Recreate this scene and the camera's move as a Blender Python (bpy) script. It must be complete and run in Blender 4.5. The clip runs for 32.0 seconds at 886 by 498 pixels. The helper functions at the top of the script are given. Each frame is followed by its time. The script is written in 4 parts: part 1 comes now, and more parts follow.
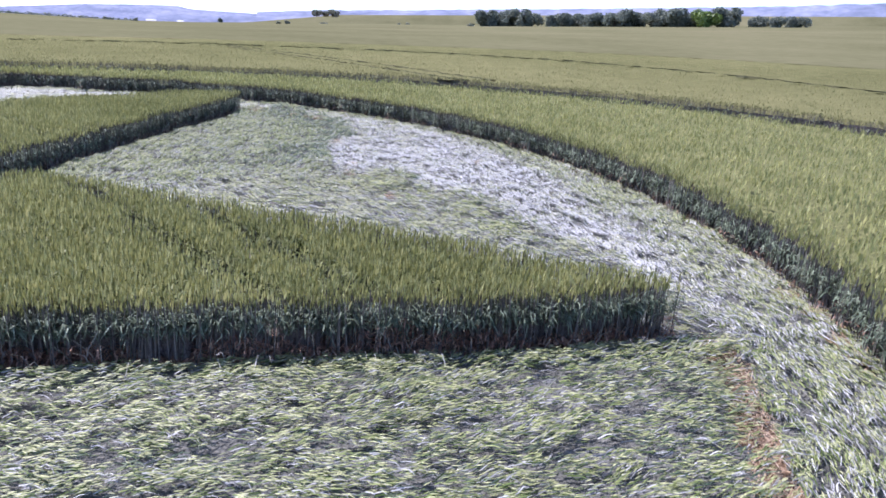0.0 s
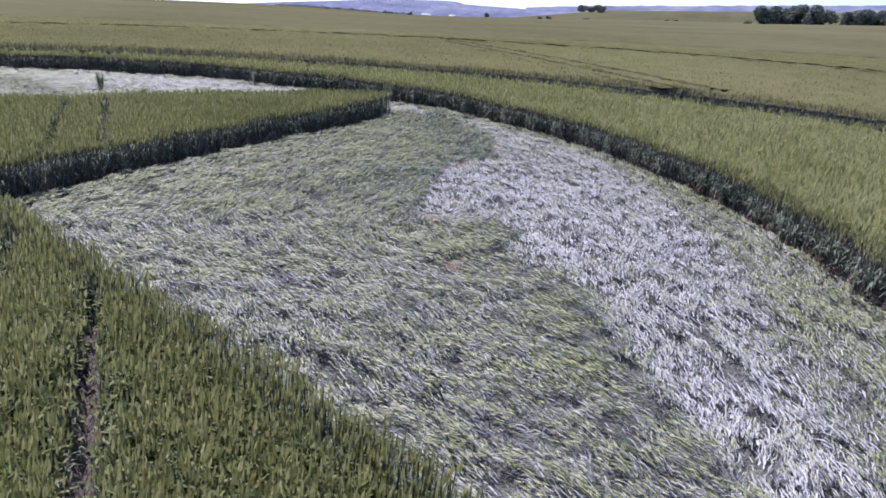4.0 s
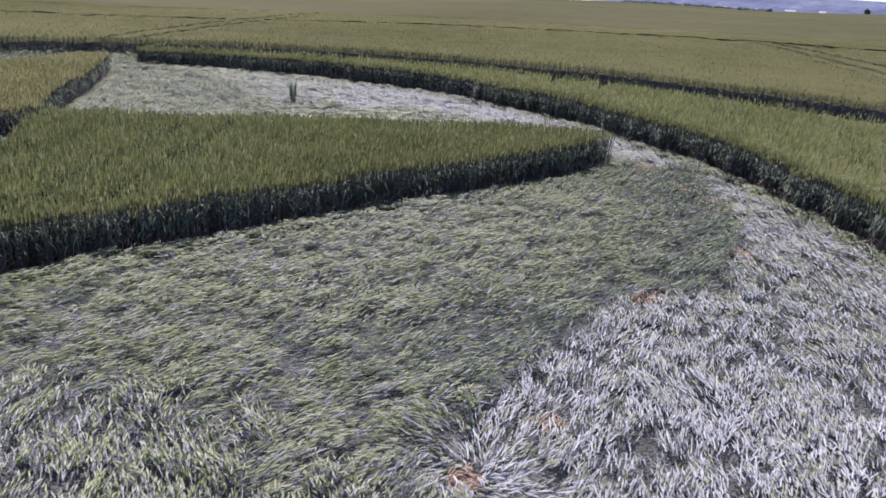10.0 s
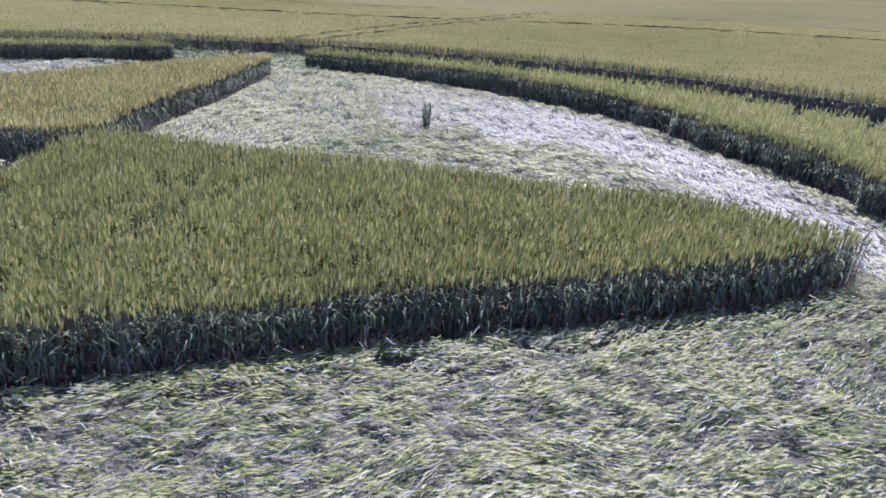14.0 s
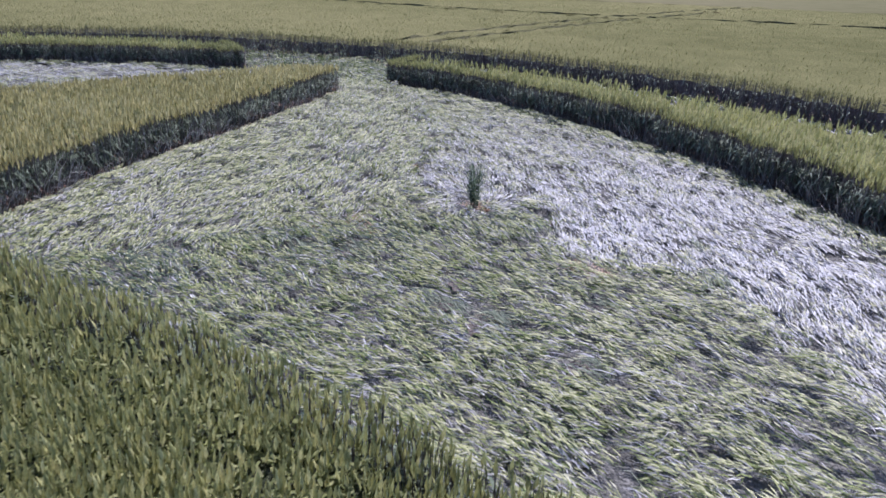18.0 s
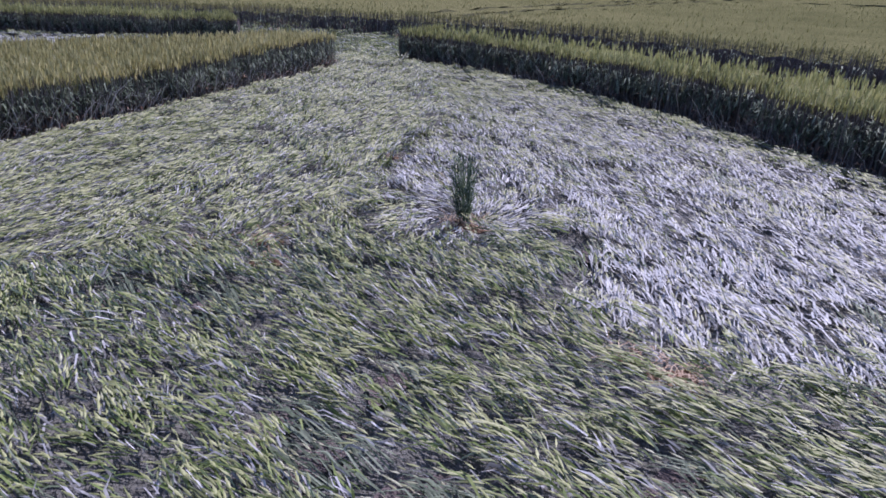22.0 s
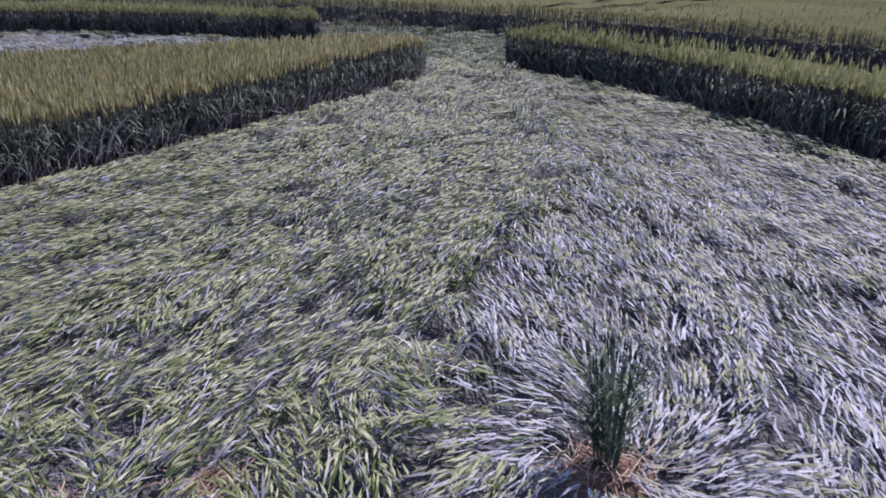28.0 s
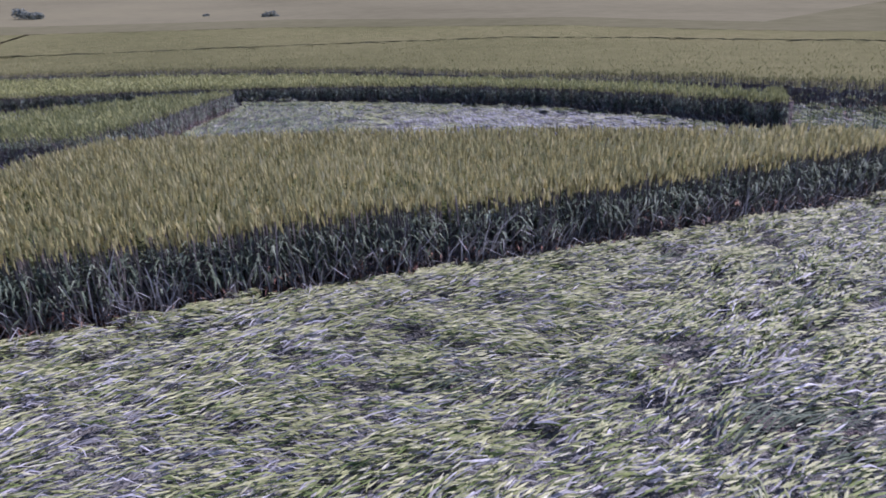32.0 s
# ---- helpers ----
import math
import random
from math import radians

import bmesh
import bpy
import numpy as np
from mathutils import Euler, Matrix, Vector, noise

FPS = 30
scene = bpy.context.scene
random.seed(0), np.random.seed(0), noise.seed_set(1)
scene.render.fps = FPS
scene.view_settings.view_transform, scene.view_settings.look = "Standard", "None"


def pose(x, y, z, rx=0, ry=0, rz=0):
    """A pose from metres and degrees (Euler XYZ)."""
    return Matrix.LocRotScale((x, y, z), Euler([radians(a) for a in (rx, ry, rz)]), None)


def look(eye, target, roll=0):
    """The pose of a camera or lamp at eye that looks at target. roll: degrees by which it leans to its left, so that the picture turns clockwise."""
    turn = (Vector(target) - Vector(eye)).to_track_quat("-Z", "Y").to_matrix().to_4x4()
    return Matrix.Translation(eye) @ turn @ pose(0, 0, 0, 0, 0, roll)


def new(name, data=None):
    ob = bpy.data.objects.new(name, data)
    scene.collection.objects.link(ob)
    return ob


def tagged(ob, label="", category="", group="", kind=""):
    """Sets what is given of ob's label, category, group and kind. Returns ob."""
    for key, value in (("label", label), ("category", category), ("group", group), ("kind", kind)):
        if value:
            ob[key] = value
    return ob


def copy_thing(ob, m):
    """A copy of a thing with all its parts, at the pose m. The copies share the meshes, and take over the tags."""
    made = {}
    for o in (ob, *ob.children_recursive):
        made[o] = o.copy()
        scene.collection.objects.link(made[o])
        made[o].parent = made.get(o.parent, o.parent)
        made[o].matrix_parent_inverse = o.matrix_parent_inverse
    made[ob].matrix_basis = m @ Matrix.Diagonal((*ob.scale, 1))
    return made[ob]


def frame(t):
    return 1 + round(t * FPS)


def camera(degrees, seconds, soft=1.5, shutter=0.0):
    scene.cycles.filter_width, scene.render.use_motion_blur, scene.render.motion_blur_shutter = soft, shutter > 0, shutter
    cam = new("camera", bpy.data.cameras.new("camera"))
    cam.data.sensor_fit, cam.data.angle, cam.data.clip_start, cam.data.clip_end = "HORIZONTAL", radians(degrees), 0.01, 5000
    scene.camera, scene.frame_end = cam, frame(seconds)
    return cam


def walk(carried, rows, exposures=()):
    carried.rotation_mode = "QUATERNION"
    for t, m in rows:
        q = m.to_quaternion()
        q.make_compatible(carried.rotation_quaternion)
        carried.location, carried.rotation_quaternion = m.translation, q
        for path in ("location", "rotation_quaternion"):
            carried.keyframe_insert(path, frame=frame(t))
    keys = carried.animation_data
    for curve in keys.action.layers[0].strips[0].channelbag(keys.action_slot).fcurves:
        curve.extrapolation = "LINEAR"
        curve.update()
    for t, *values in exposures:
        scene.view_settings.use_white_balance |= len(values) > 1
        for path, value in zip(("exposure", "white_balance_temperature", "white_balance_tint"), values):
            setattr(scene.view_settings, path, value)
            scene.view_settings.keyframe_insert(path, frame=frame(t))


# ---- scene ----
cam = camera(64.6, 32.0, soft=1.65, shutter=0.2)
PATH = [
    (0, (0.686, -2.753, 4.734), (0.721, -0.858, 4.095), 2.8),
    (0.5, (1.151, -1.949, 4.71), (1.095, -0.056, 4.065), 2.8),
    (1, (1.565, -1.189, 4.731), (1.423, 0.697, 4.081), 2.8),
    (1.5, (1.989, -0.313, 4.686), (1.769, 1.564, 4.031), 2.7),
    (2, (2.356, 0.457, 4.695), (2.051, 2.32, 4.034), 2.5),
    (2.5, (2.687, 1.327, 4.625), (2.297, 3.173, 3.961), 2.4),
    (3, (2.923, 2.227, 4.689), (2.461, 4.054, 4.019), 2.8),
    (3.5, (3.075, 3.255, 4.63), (2.532, 5.057, 3.954), 2.9),
    (5.5, (3.528, 6.452, 4.724), (2.664, 8.117, 4.029), 2.7),
    (6, (3.501, 7.276, 4.725), (2.569, 8.902, 4.027), 2.5),
    (6.5, (3.438, 8.079, 4.741), (2.445, 9.666, 4.038), 2.5),
    (7, (3.347, 8.906, 4.728), (2.297, 10.455, 4.021), 2.4),
    (7.5, (3.231, 9.689, 4.737), (2.132, 11.201, 4.026), 2.4),
    (8, (3.094, 10.483, 4.73), (1.942, 11.954, 4.016), 2.4),
    (8.5, (2.884, 11.298, 4.704), (1.683, 12.727, 3.987), 2.2),
    (9, (2.648, 12.107, 4.685), (1.397, 13.491, 3.965), 2.0),
    (9.5, (2.342, 12.898, 4.685), (1.044, 14.235, 3.961), 2.2),
    (10, (2.023, 13.702, 4.67), (0.673, 14.987, 3.945), 1.9),
    (10.5, (1.699, 14.511, 4.666), (0.297, 15.737, 3.938), 1.8),
    (11, (1.409, 15.336, 4.661), (-0.046, 16.497, 3.93), 1.6),
    (11.5, (1.026, 16.146, 4.644), (-0.478, 17.241, 3.911), 1.4),
    (12, (0.52, 16.982, 4.605), (-1.028, 18.013, 3.87), 1.3),
    (12.5, (0.011, 17.764, 4.574), (-1.581, 18.725, 3.838), 1.1),
    (13, (-0.545, 18.487, 4.573), (-2.175, 19.377, 3.832), 1.1),
    (13.5, (-1.104, 19.201, 4.566), (-2.777, 20.008, 3.824), 0.9),
    (14, (-1.801, 19.893, 4.513), (-3.504, 20.632, 3.769), 1.2),
    (16.5, (-6.173, 23.764, 4.382), (-7.983, 24.142, 3.62), 0.6),
    (17, (-7.025, 24.235, 4.378), (-8.839, 24.581, 3.612), 0.8),
    (17.5, (-7.944, 24.715, 4.338), (-9.765, 25.021, 3.57), 0.7),
    (18, (-8.866, 25.13, 4.302), (-10.69, 25.408, 3.532), 0.5),
    (18.5, (-9.802, 25.651, 4.161), (-11.631, 25.897, 3.39), 0.5),
    (19, (-10.748, 25.99, 4.002), (-12.577, 26.222, 3.226), 0.6),
    (19.5, (-11.645, 26.29, 3.795), (-13.475, 26.502, 3.016), 0.9),
    (20, (-12.424, 26.591, 3.508), (-14.258, 26.778, 2.734), 0.6),
    (20.5, (-12.745, 26.69, 3.211), (-14.58, 26.854, 2.432), 0.6),
    (21, (-12.946, 26.753, 3.057), (-14.783, 26.894, 2.279), 0.5),
    (21.5, (-13.269, 26.773, 3.038), (-15.105, 26.91, 2.255), 0.6),
    (22, (-13.485, 26.782, 2.818), (-15.327, 26.912, 2.05), 0.7),
    (22.5, (-13.539, 26.748, 2.745), (-15.376, 26.879, 1.967), 0.7),
    (23, (-13.682, 26.734, 2.691), (-15.522, 26.86, 1.916), 0.7),
    (23.5, (-13.915, 26.715, 2.706), (-15.752, 26.84, 1.926), 0.7),
    (24, (-14.201, 26.719, 2.686), (-16.04, 26.843, 1.911), 0.9),
    (24.5, (-14.521, 26.732, 2.672), (-16.362, 26.856, 1.901), 1.3),
    (26.5, (-16.142, 26.862, 2.739), (-17.976, 26.944, 1.945), 0.3),
    (27, (-16.675, 26.869, 2.714), (-18.51, 26.895, 1.92), 0.1),
    (27.5, (-17.188, 26.904, 2.706), (-19.022, 26.84, 1.91), -0.3),
    (28, (-17.661, 26.917, 2.711), (-19.488, 26.752, 1.915), -0.7),
    (28.5, (-18.115, 26.952, 2.68), (-19.929, 26.658, 1.89), -1.8),
    (29, (-18.418, 26.912, 2.744), (-20.209, 26.516, 1.947), -1.0),
    (29.5, (-18.734, 26.871, 2.72), (-20.488, 26.325, 1.928), -1.4),
    (30, (-18.988, 26.829, 2.706), (-20.686, 26.121, 1.921), -1.6),
    (30.5, (-19.212, 26.79, 2.712), (-20.863, 25.959, 1.948), -1.9),
    (31, (-19.442, 26.768, 2.724), (-21.037, 25.799, 2.003), -2.3),
    (31.5, (-19.67, 26.706, 2.706), (-21.195, 25.59, 2.055), -2.5),
    (32, (-19.816, 26.661, 2.704), (-21.242, 25.383, 2.126), -2.7),
]
EXPOSURES = [(0.0, 1.2, 5850, 23), (2.0, 1.13, 5850, 24), (3.0, 0.86, 5900, 24), (6.0, 0.43, 5900, 26), (9.0, 0.37, 6030, 24), (11.0, 0.5, 6080, 23), (13.0, 0.93, 5980, 25), (14.5, 1.12, 5950, 25), (17.0, 1.0, 5850, 25), (20.0, 0.47, 5730, 29), (22.0, 0.4, 5700, 31), (24.0, 0.4, 5690, 32), (28.0, 0.22, 5700, 34), (30.0, 0.17, 5680, 35), (32.0, 0.48, 5620, 37)]
walk(cam, [(t, look(eye, target, roll)) for t, eye, target, roll in PATH], EXPOSURES)

# ---- world, sun ----
world = bpy.data.worlds.new("world")
scene.world = world
world.use_nodes = True
wn = world.node_tree
sky = wn.nodes.new("ShaderNodeTexSky")
sky.sky_type = "NISHITA"
sky.sun_disc = False
SUN_AZ, SUN_EL = radians(140), radians(55)
sky.sun_elevation = SUN_EL
sky.sun_rotation = radians(90) - SUN_AZ
sky.air_density, sky.dust_density, sky.ozone_density = 1.0, 0.6, 1.0
# the farmland slopes, so the true horizon lies a little below the field's own level
lookup, lower = wn.nodes.new("ShaderNodeTexCoord"), wn.nodes.new("ShaderNodeVectorMath")
lower.operation = "ADD"
lower.inputs[1].default_value = (0.0, 0.0, 0.09)
wn.links.new(lookup.outputs["Generated"], lower.inputs[0])
wn.links.new(lower.outputs[0], sky.inputs[0])
wn.links.new(sky.outputs[0], wn.nodes["Background"].inputs[0])
wn.nodes["Background"].inputs[1].default_value = 0.13
lamp = bpy.data.lights.new("sun", "SUN")
lamp.energy, lamp.angle, lamp.color = 3.9, radians(0.6), (1.0, 0.96, 0.9)
sun = new("sun", lamp)
sun.matrix_world = look((math.cos(SUN_EL) * math.cos(SUN_AZ) * 90, math.cos(SUN_EL) * math.sin(SUN_AZ) * 90, math.sin(SUN_EL) * 90), (0, 0, 0))

# ---- materials ----


def blades(name, low, mid, high, rough=0.45, glow_through=0.25, patch=0.35, grain=60.0, spec=0.5):
    """Plant tissue: three shades spread over the single blades, patches at the scale of metres, fine streaks."""
    m = bpy.data.materials.new(name)
    m.use_nodes = True
    n, l = m.node_tree.nodes, m.node_tree.links
    n.clear()
    out, bs = n.new("ShaderNodeOutputMaterial"), n.new("ShaderNodeBsdfPrincipled")
    geo, ramp = n.new("ShaderNodeNewGeometry"), n.new("ShaderNodeValToRGB")
    el = ramp.color_ramp.elements
    el[0].color, el[1].color = (*low, 1), (*high, 1)
    e = el.new(0.55)
    e.color = (*mid, 1)
    tex, big, fine = n.new("ShaderNodeTexCoord"), n.new("ShaderNodeTexNoise"), n.new("ShaderNodeTexNoise")
    big.inputs["Scale"].default_value, big.inputs["Detail"].default_value, big.inputs["Roughness"].default_value = 0.45, 5, 0.62
    fine.inputs["Scale"].default_value, fine.inputs["Detail"].default_value = grain, 1
    l.new(tex.outputs["Object"], big.inputs["Vector"])
    l.new(tex.outputs["Object"], fine.inputs["Vector"])
    add = n.new("ShaderNodeMath")
    add.operation = "MULTIPLY_ADD"
    l.new(big.outputs["Fac"], add.inputs[0])
    add.inputs[1].default_value = patch * 2
    sub = n.new("ShaderNodeMath")
    sub.operation = "ADD"
    l.new(geo.outputs["Random Per Island"], sub.inputs[0])
    sub.inputs[1].default_value = -patch
    l.new(sub.outputs[0], add.inputs[2])
    l.new(add.outputs[0], ramp.inputs[0])
    mul = n.new("ShaderNodeMixRGB")
    mul.blend_type, mul.inputs[0].default_value = "MULTIPLY", 0.5
    sh = n.new("ShaderNodeMapRange")
    sh.inputs["From Min"].default_value, sh.inputs["From Max"].default_value = 0.3, 0.7
    sh.inputs["To Min"].default_value, sh.inputs["To Max"].default_value = 0.45, 1.25
    l.new(fine.outputs["Fac"], sh.inputs["Value"])
    l.new(ramp.outputs[0], mul.inputs[1])
    l.new(sh.outputs[0], mul.inputs[2])
    l.new(mul.outputs[0], bs.inputs["Base Color"])
    bs.inputs["Roughness"].default_value = rough
    bs.inputs["Specular IOR Level"].default_value = spec
    if glow_through > 0:
        tr, mix = n.new("ShaderNodeBsdfTranslucent"), n.new("ShaderNodeMixShader")
        l.new(mul.outputs[0], tr.inputs[0])
        mix.inputs[0].default_value = glow_through
        l.new(bs.outputs[0], mix.inputs[1])
        l.new(tr.outputs[0], mix.inputs[2])
        l.new(mix.outputs[0], out.inputs[0])
    else:
        l.new(bs.outputs[0], out.inputs[0])
    return m


def mottled(name, cols, scales=(0.05, 2.0, 25.0), weights=(0.4, 0.35, 0.25), rough=0.85, bump=0.0, bump_scale=8.0):
    """A broad surface: three octaves of noise over a ramp of shades, with relief."""
    m = bpy.data.materials.new(name)
    m.use_nodes = True
    n, l = m.node_tree.nodes, m.node_tree.links
    bs = n["Principled BSDF"]
    tex = n.new("ShaderNodeTexCoord")
    total = None
    for s, w in zip(scales, weights):
        t = n.new("ShaderNodeTexNoise")
        t.inputs["Scale"].default_value, t.inputs["Detail"].default_value = s, 4
        l.new(tex.outputs["Object"], t.inputs["Vector"])
        a = n.new("ShaderNodeMath")
        a.operation = "MULTIPLY_ADD"
        a.inputs[1].default_value = w
        l.new(t.outputs["Fac"], a.inputs[0])
        if total is None:
            a.inputs[2].default_value = 0.0
        else:
            l.new(total.outputs[0], a.inputs[2])
        total = a
    ramp = n.new("ShaderNodeValToRGB")
    el = ramp.color_ramp.elements
    el[0].position, el[1].position = 0.36, 0.64
    el[0].color, el[1].color = (*cols[0], 1), (*cols[-1], 1)
    for i, c in enumerate(cols[1:-1]):
        e = el.new(0.36 + 0.28 * (i + 1) / (len(cols) - 1))
        e.color = (*c, 1)
    l.new(total.outputs[0], ramp.inputs[0])
    l.new(ramp.outputs[0], bs.inputs["Base Color"])
    bs.inputs["Roughness"].default_value = rough
    bs.inputs["Specular IOR Level"].default_value = 0.0
    if bump > 0:
        t, b = n.new("ShaderNodeTexNoise"), n.new("ShaderNodeBump")
        t.inputs["Scale"].default_value, t.inputs["Detail"].default_value = bump_scale, 3
        l.new(tex.outputs["Object"], t.inputs["Vector"])
        b.inputs["Strength"].default_value, b.inputs["Distance"].default_value = bump, 0.2
        l.new(t.outputs["Fac"], b.inputs["Height"])
        l.new(b.outputs[0], bs.inputs["Normal"])
    return m


EAR = blades("ear_green", (0.22, 0.225, 0.085), (0.375, 0.372, 0.142), (0.55, 0.52, 0.235), 0.7, 0.3, 0.45, 60, 0.2)
EAR_RIPE = blades("ear_ripening", (0.29, 0.26, 0.108), (0.50, 0.45, 0.19), (0.68, 0.60, 0.31), 0.65, 0.42, 0.45, 60, 0.2)
FLAG = blades("flag_leaf", (0.13, 0.155, 0.05), (0.225, 0.25, 0.085), (0.35, 0.355, 0.15), 0.6, 0.45, 0.3, 60, 0.4)
LEAF = blades("leaf_bluegreen", (0.078, 0.10, 0.068), (0.168, 0.21, 0.138), (0.35, 0.40, 0.29), 0.55, 0.35, 0.35, 60, 0.2)
STEM = blades("stem_green", (0.075, 0.066, 0.062), (0.135, 0.118, 0.108), (0.24, 0.21, 0.19), 0.5, 0.0, 0.35, 60, 0.2)
DRY = blades("dry_leaf", (0.12, 0.06, 0.045), (0.30, 0.15, 0.10), (0.54, 0.33, 0.22), 0.6, 0.2)
LYING_LEAF = blades("lying_leaf", (0.145, 0.145, 0.143), (0.325, 0.323, 0.32), (0.51, 0.50, 0.505), 0.6, 0.2, 0.3, 40, 0.25)
LYING_GREEN = blades("lying_leaf_green", (0.065, 0.095, 0.034), (0.185, 0.245, 0.075), (0.35, 0.385, 0.15), 0.6, 0.25, 0.3, 40, 0.2)
# pale stems, with the sun's sheen on combed stalks put into the colour
LYING_PALE_SHEEN = blades("lying_stem_pale_sheen", (0.41, 0.408, 0.395), (0.535, 0.53, 0.522), (0.65, 0.64, 0.635), 0.55, 0.15, 0.3, 40, 0.35)
LYING_EAR = blades("lying_ear", (0.25, 0.255, 0.145), (0.46, 0.458, 0.29), (0.64, 0.625, 0.44), 0.5, 0.2, 0.3, 90, 0.35)
LYING_EAR_GREEN = blades("lying_ear_green", (0.165, 0.182, 0.075), (0.355, 0.37, 0.162), (0.55, 0.545, 0.29), 0.5, 0.2, 0.3, 90, 0.35)
FIELD_EAR = blades("field_ear", (0.165, 0.16, 0.064), (0.26, 0.248, 0.102), (0.36, 0.335, 0.155), 0.75, 0.35, 0.3, 60, 0.1)
TUFT = blades("tuft_leaf", (0.05, 0.085, 0.06), (0.115, 0.16, 0.105), (0.28, 0.34, 0.20), 0.6, 0.4, 0.3, 60, 0.3)
WEED = blades("weed_leaf", (0.055, 0.085, 0.03), (0.125, 0.165, 0.055), (0.26, 0.29, 0.12), 0.5, 0.25)
STRAW = blades("straw", (0.27, 0.165, 0.095), (0.44, 0.295, 0.185), (0.60, 0.46, 0.33), 0.55, 0.1)
SOIL = mottled("soil", ((0.10, 0.066, 0.045), (0.19, 0.125, 0.085), (0.29, 0.20, 0.14)), (0.6, 6, 40), (0.35, 0.35, 0.3), 0.9, 0.6, 14)
MAT_BED = mottled("crushed_bed", ((0.085, 0.085, 0.078), (0.155, 0.152, 0.14), (0.26, 0.255, 0.24)), (0.5, 7, 45), (0.25, 0.4, 0.35), 0.7, 0.8, 22)
# brown of the lower leaves, with the crop's inner shade put into the colour
SHADE_BROWN = mottled("crop_shade", ((0.09, 0.074, 0.074), (0.165, 0.137, 0.133), (0.25, 0.205, 0.185)), (0.6, 9, 50), (0.3, 0.35, 0.35), 0.9, 0.8, 25)
# leaf tangle darkened: the deep shade between the ears is in its colour
UNDERGROWTH_SHADE = mottled("crop_undergrowth_shade", ((0.035, 0.042, 0.026), (0.062, 0.07, 0.044), (0.11, 0.115, 0.075)), (0.6, 9, 50), (0.3, 0.35, 0.35), 0.8, 0.8, 25)
CANOPY = mottled("crop_canopy", ((0.083, 0.087, 0.038), (0.14, 0.141, 0.063), (0.202, 0.193, 0.093)), (0.03, 0.7, 14), (0.4, 0.25, 0.35), 0.85, 0.7, 9)
FIELD_CANOPY = mottled("field_canopy", ((0.085, 0.085, 0.037), (0.137, 0.132, 0.06), (0.19, 0.173, 0.084)), (0.03, 0.7, 14), (0.4, 0.25, 0.35), 0.85, 0.7, 9)
TRACK = mottled("wheel_track", ((0.06, 0.06, 0.033), (0.095, 0.092, 0.05), (0.135, 0.126, 0.07)), (0.1, 1.2, 14), (0.4, 0.3, 0.3), 0.9, 0.7, 9)
FIELD = mottled("far_field", ((0.088, 0.085, 0.043), (0.125, 0.118, 0.064), (0.162, 0.145, 0.084)), (0.004, 0.03, 0.5), (0.45, 0.3, 0.25), 0.95, 0.4, 1.5)
SLOPE = mottled("hill_field", ((0.118, 0.109, 0.064), (0.158, 0.146, 0.086), (0.19, 0.174, 0.098)), (0.006, 0.03, 0.4), (0.5, 0.3, 0.2), 0.95, 0.3, 1.5)
# hills tinted blue: the haze of distance is put into their colour
HILL_HAZE = mottled("far_hill_haze", ((0.10, 0.115, 0.165), (0.175, 0.19, 0.265), (0.27, 0.275, 0.33)), (0.002, 0.012, 0.05), (0.35, 0.4, 0.25), 1.0)
# leaf green lifted and greyed, with distance haze put into the colour
TREE_LEAF_HAZED = blades("tree_leaf_hazed", (0.12, 0.145, 0.12), (0.21, 0.235, 0.19), (0.31, 0.33, 0.26), 0.7, 0.45, 0.25, 2.0, 0.2)
TREE_LIGHT = blades("tree_leaf_light", (0.08, 0.13, 0.02), (0.15, 0.22, 0.04), (0.24, 0.32, 0.07), 0.55, 0.25, 0.2, 2.0)
BARK = mottled("bark", ((0.05, 0.04, 0.03), (0.10, 0.08, 0.06), (0.15, 0.12, 0.09)), (0.5, 4, 20), (0.3, 0.3, 0.4), 0.9)
PLASTER = mottled("pale_wall", ((0.40, 0.39, 0.40), (0.47, 0.46, 0.46), (0.54, 0.53, 0.53)), (0.1, 1, 8), (0.4, 0.3, 0.3), 0.8)

# ---- mesh helpers ----
rng = np.random.default_rng(7)


def thing(name, label, category, group="", kind="", at=(0, 0, 0)):
    ob = new(name)
    ob.location = at
    return tagged(ob, label, category, group, kind)


def raw_mesh(name, verts, faces, material, smooth=False):
    """A mesh out of an array of corners and arrays of faces with equal corner counts."""
    me = bpy.data.meshes.new(name)
    verts = np.asarray(verts, np.float32).reshape(-1, 3)
    me.vertices.add(len(verts))
    me.vertices.foreach_set("co", verts.ravel())
    faces = [np.asarray(f, np.int32) for f in faces if len(f)]
    loops = np.concatenate([f.ravel() for f in faces])
    sizes = np.concatenate([np.full(len(f), f.shape[1], np.int32) for f in faces])
    starts = np.r_[0, np.cumsum(sizes)[:-1]].astype(np.int32)
    me.loops.add(len(loops))
    me.loops.foreach_set("vertex_index", loops)
    me.polygons.add(len(sizes))
    me.polygons.foreach_set("loop_start", starts)
    me.polygons.foreach_set("loop_total", sizes)
    if smooth:
        me.polygons.foreach_set("use_smooth", np.ones(len(sizes), bool))
    me.materials.append(material)
    me.update(calc_edges=True)
    return me


def part(name, verts, faces, material, parent, label="", smooth=False, kind=""):
    ob = new(name, raw_mesh(name, verts, faces, material, smooth))
    ob.parent = parent
    return tagged(ob, label, kind=kind)


def many(verts, faces):
    """Corners (n, m, 3) of n alike pieces and one piece's faces, as one soup."""
    n, m = verts.shape[:2]
    off = (np.arange(n) * m)[:, None, None]
    return verts.reshape(-1, 3), [(np.asarray(f)[None] + off).reshape(-1, len(f[0])) for f in faces]


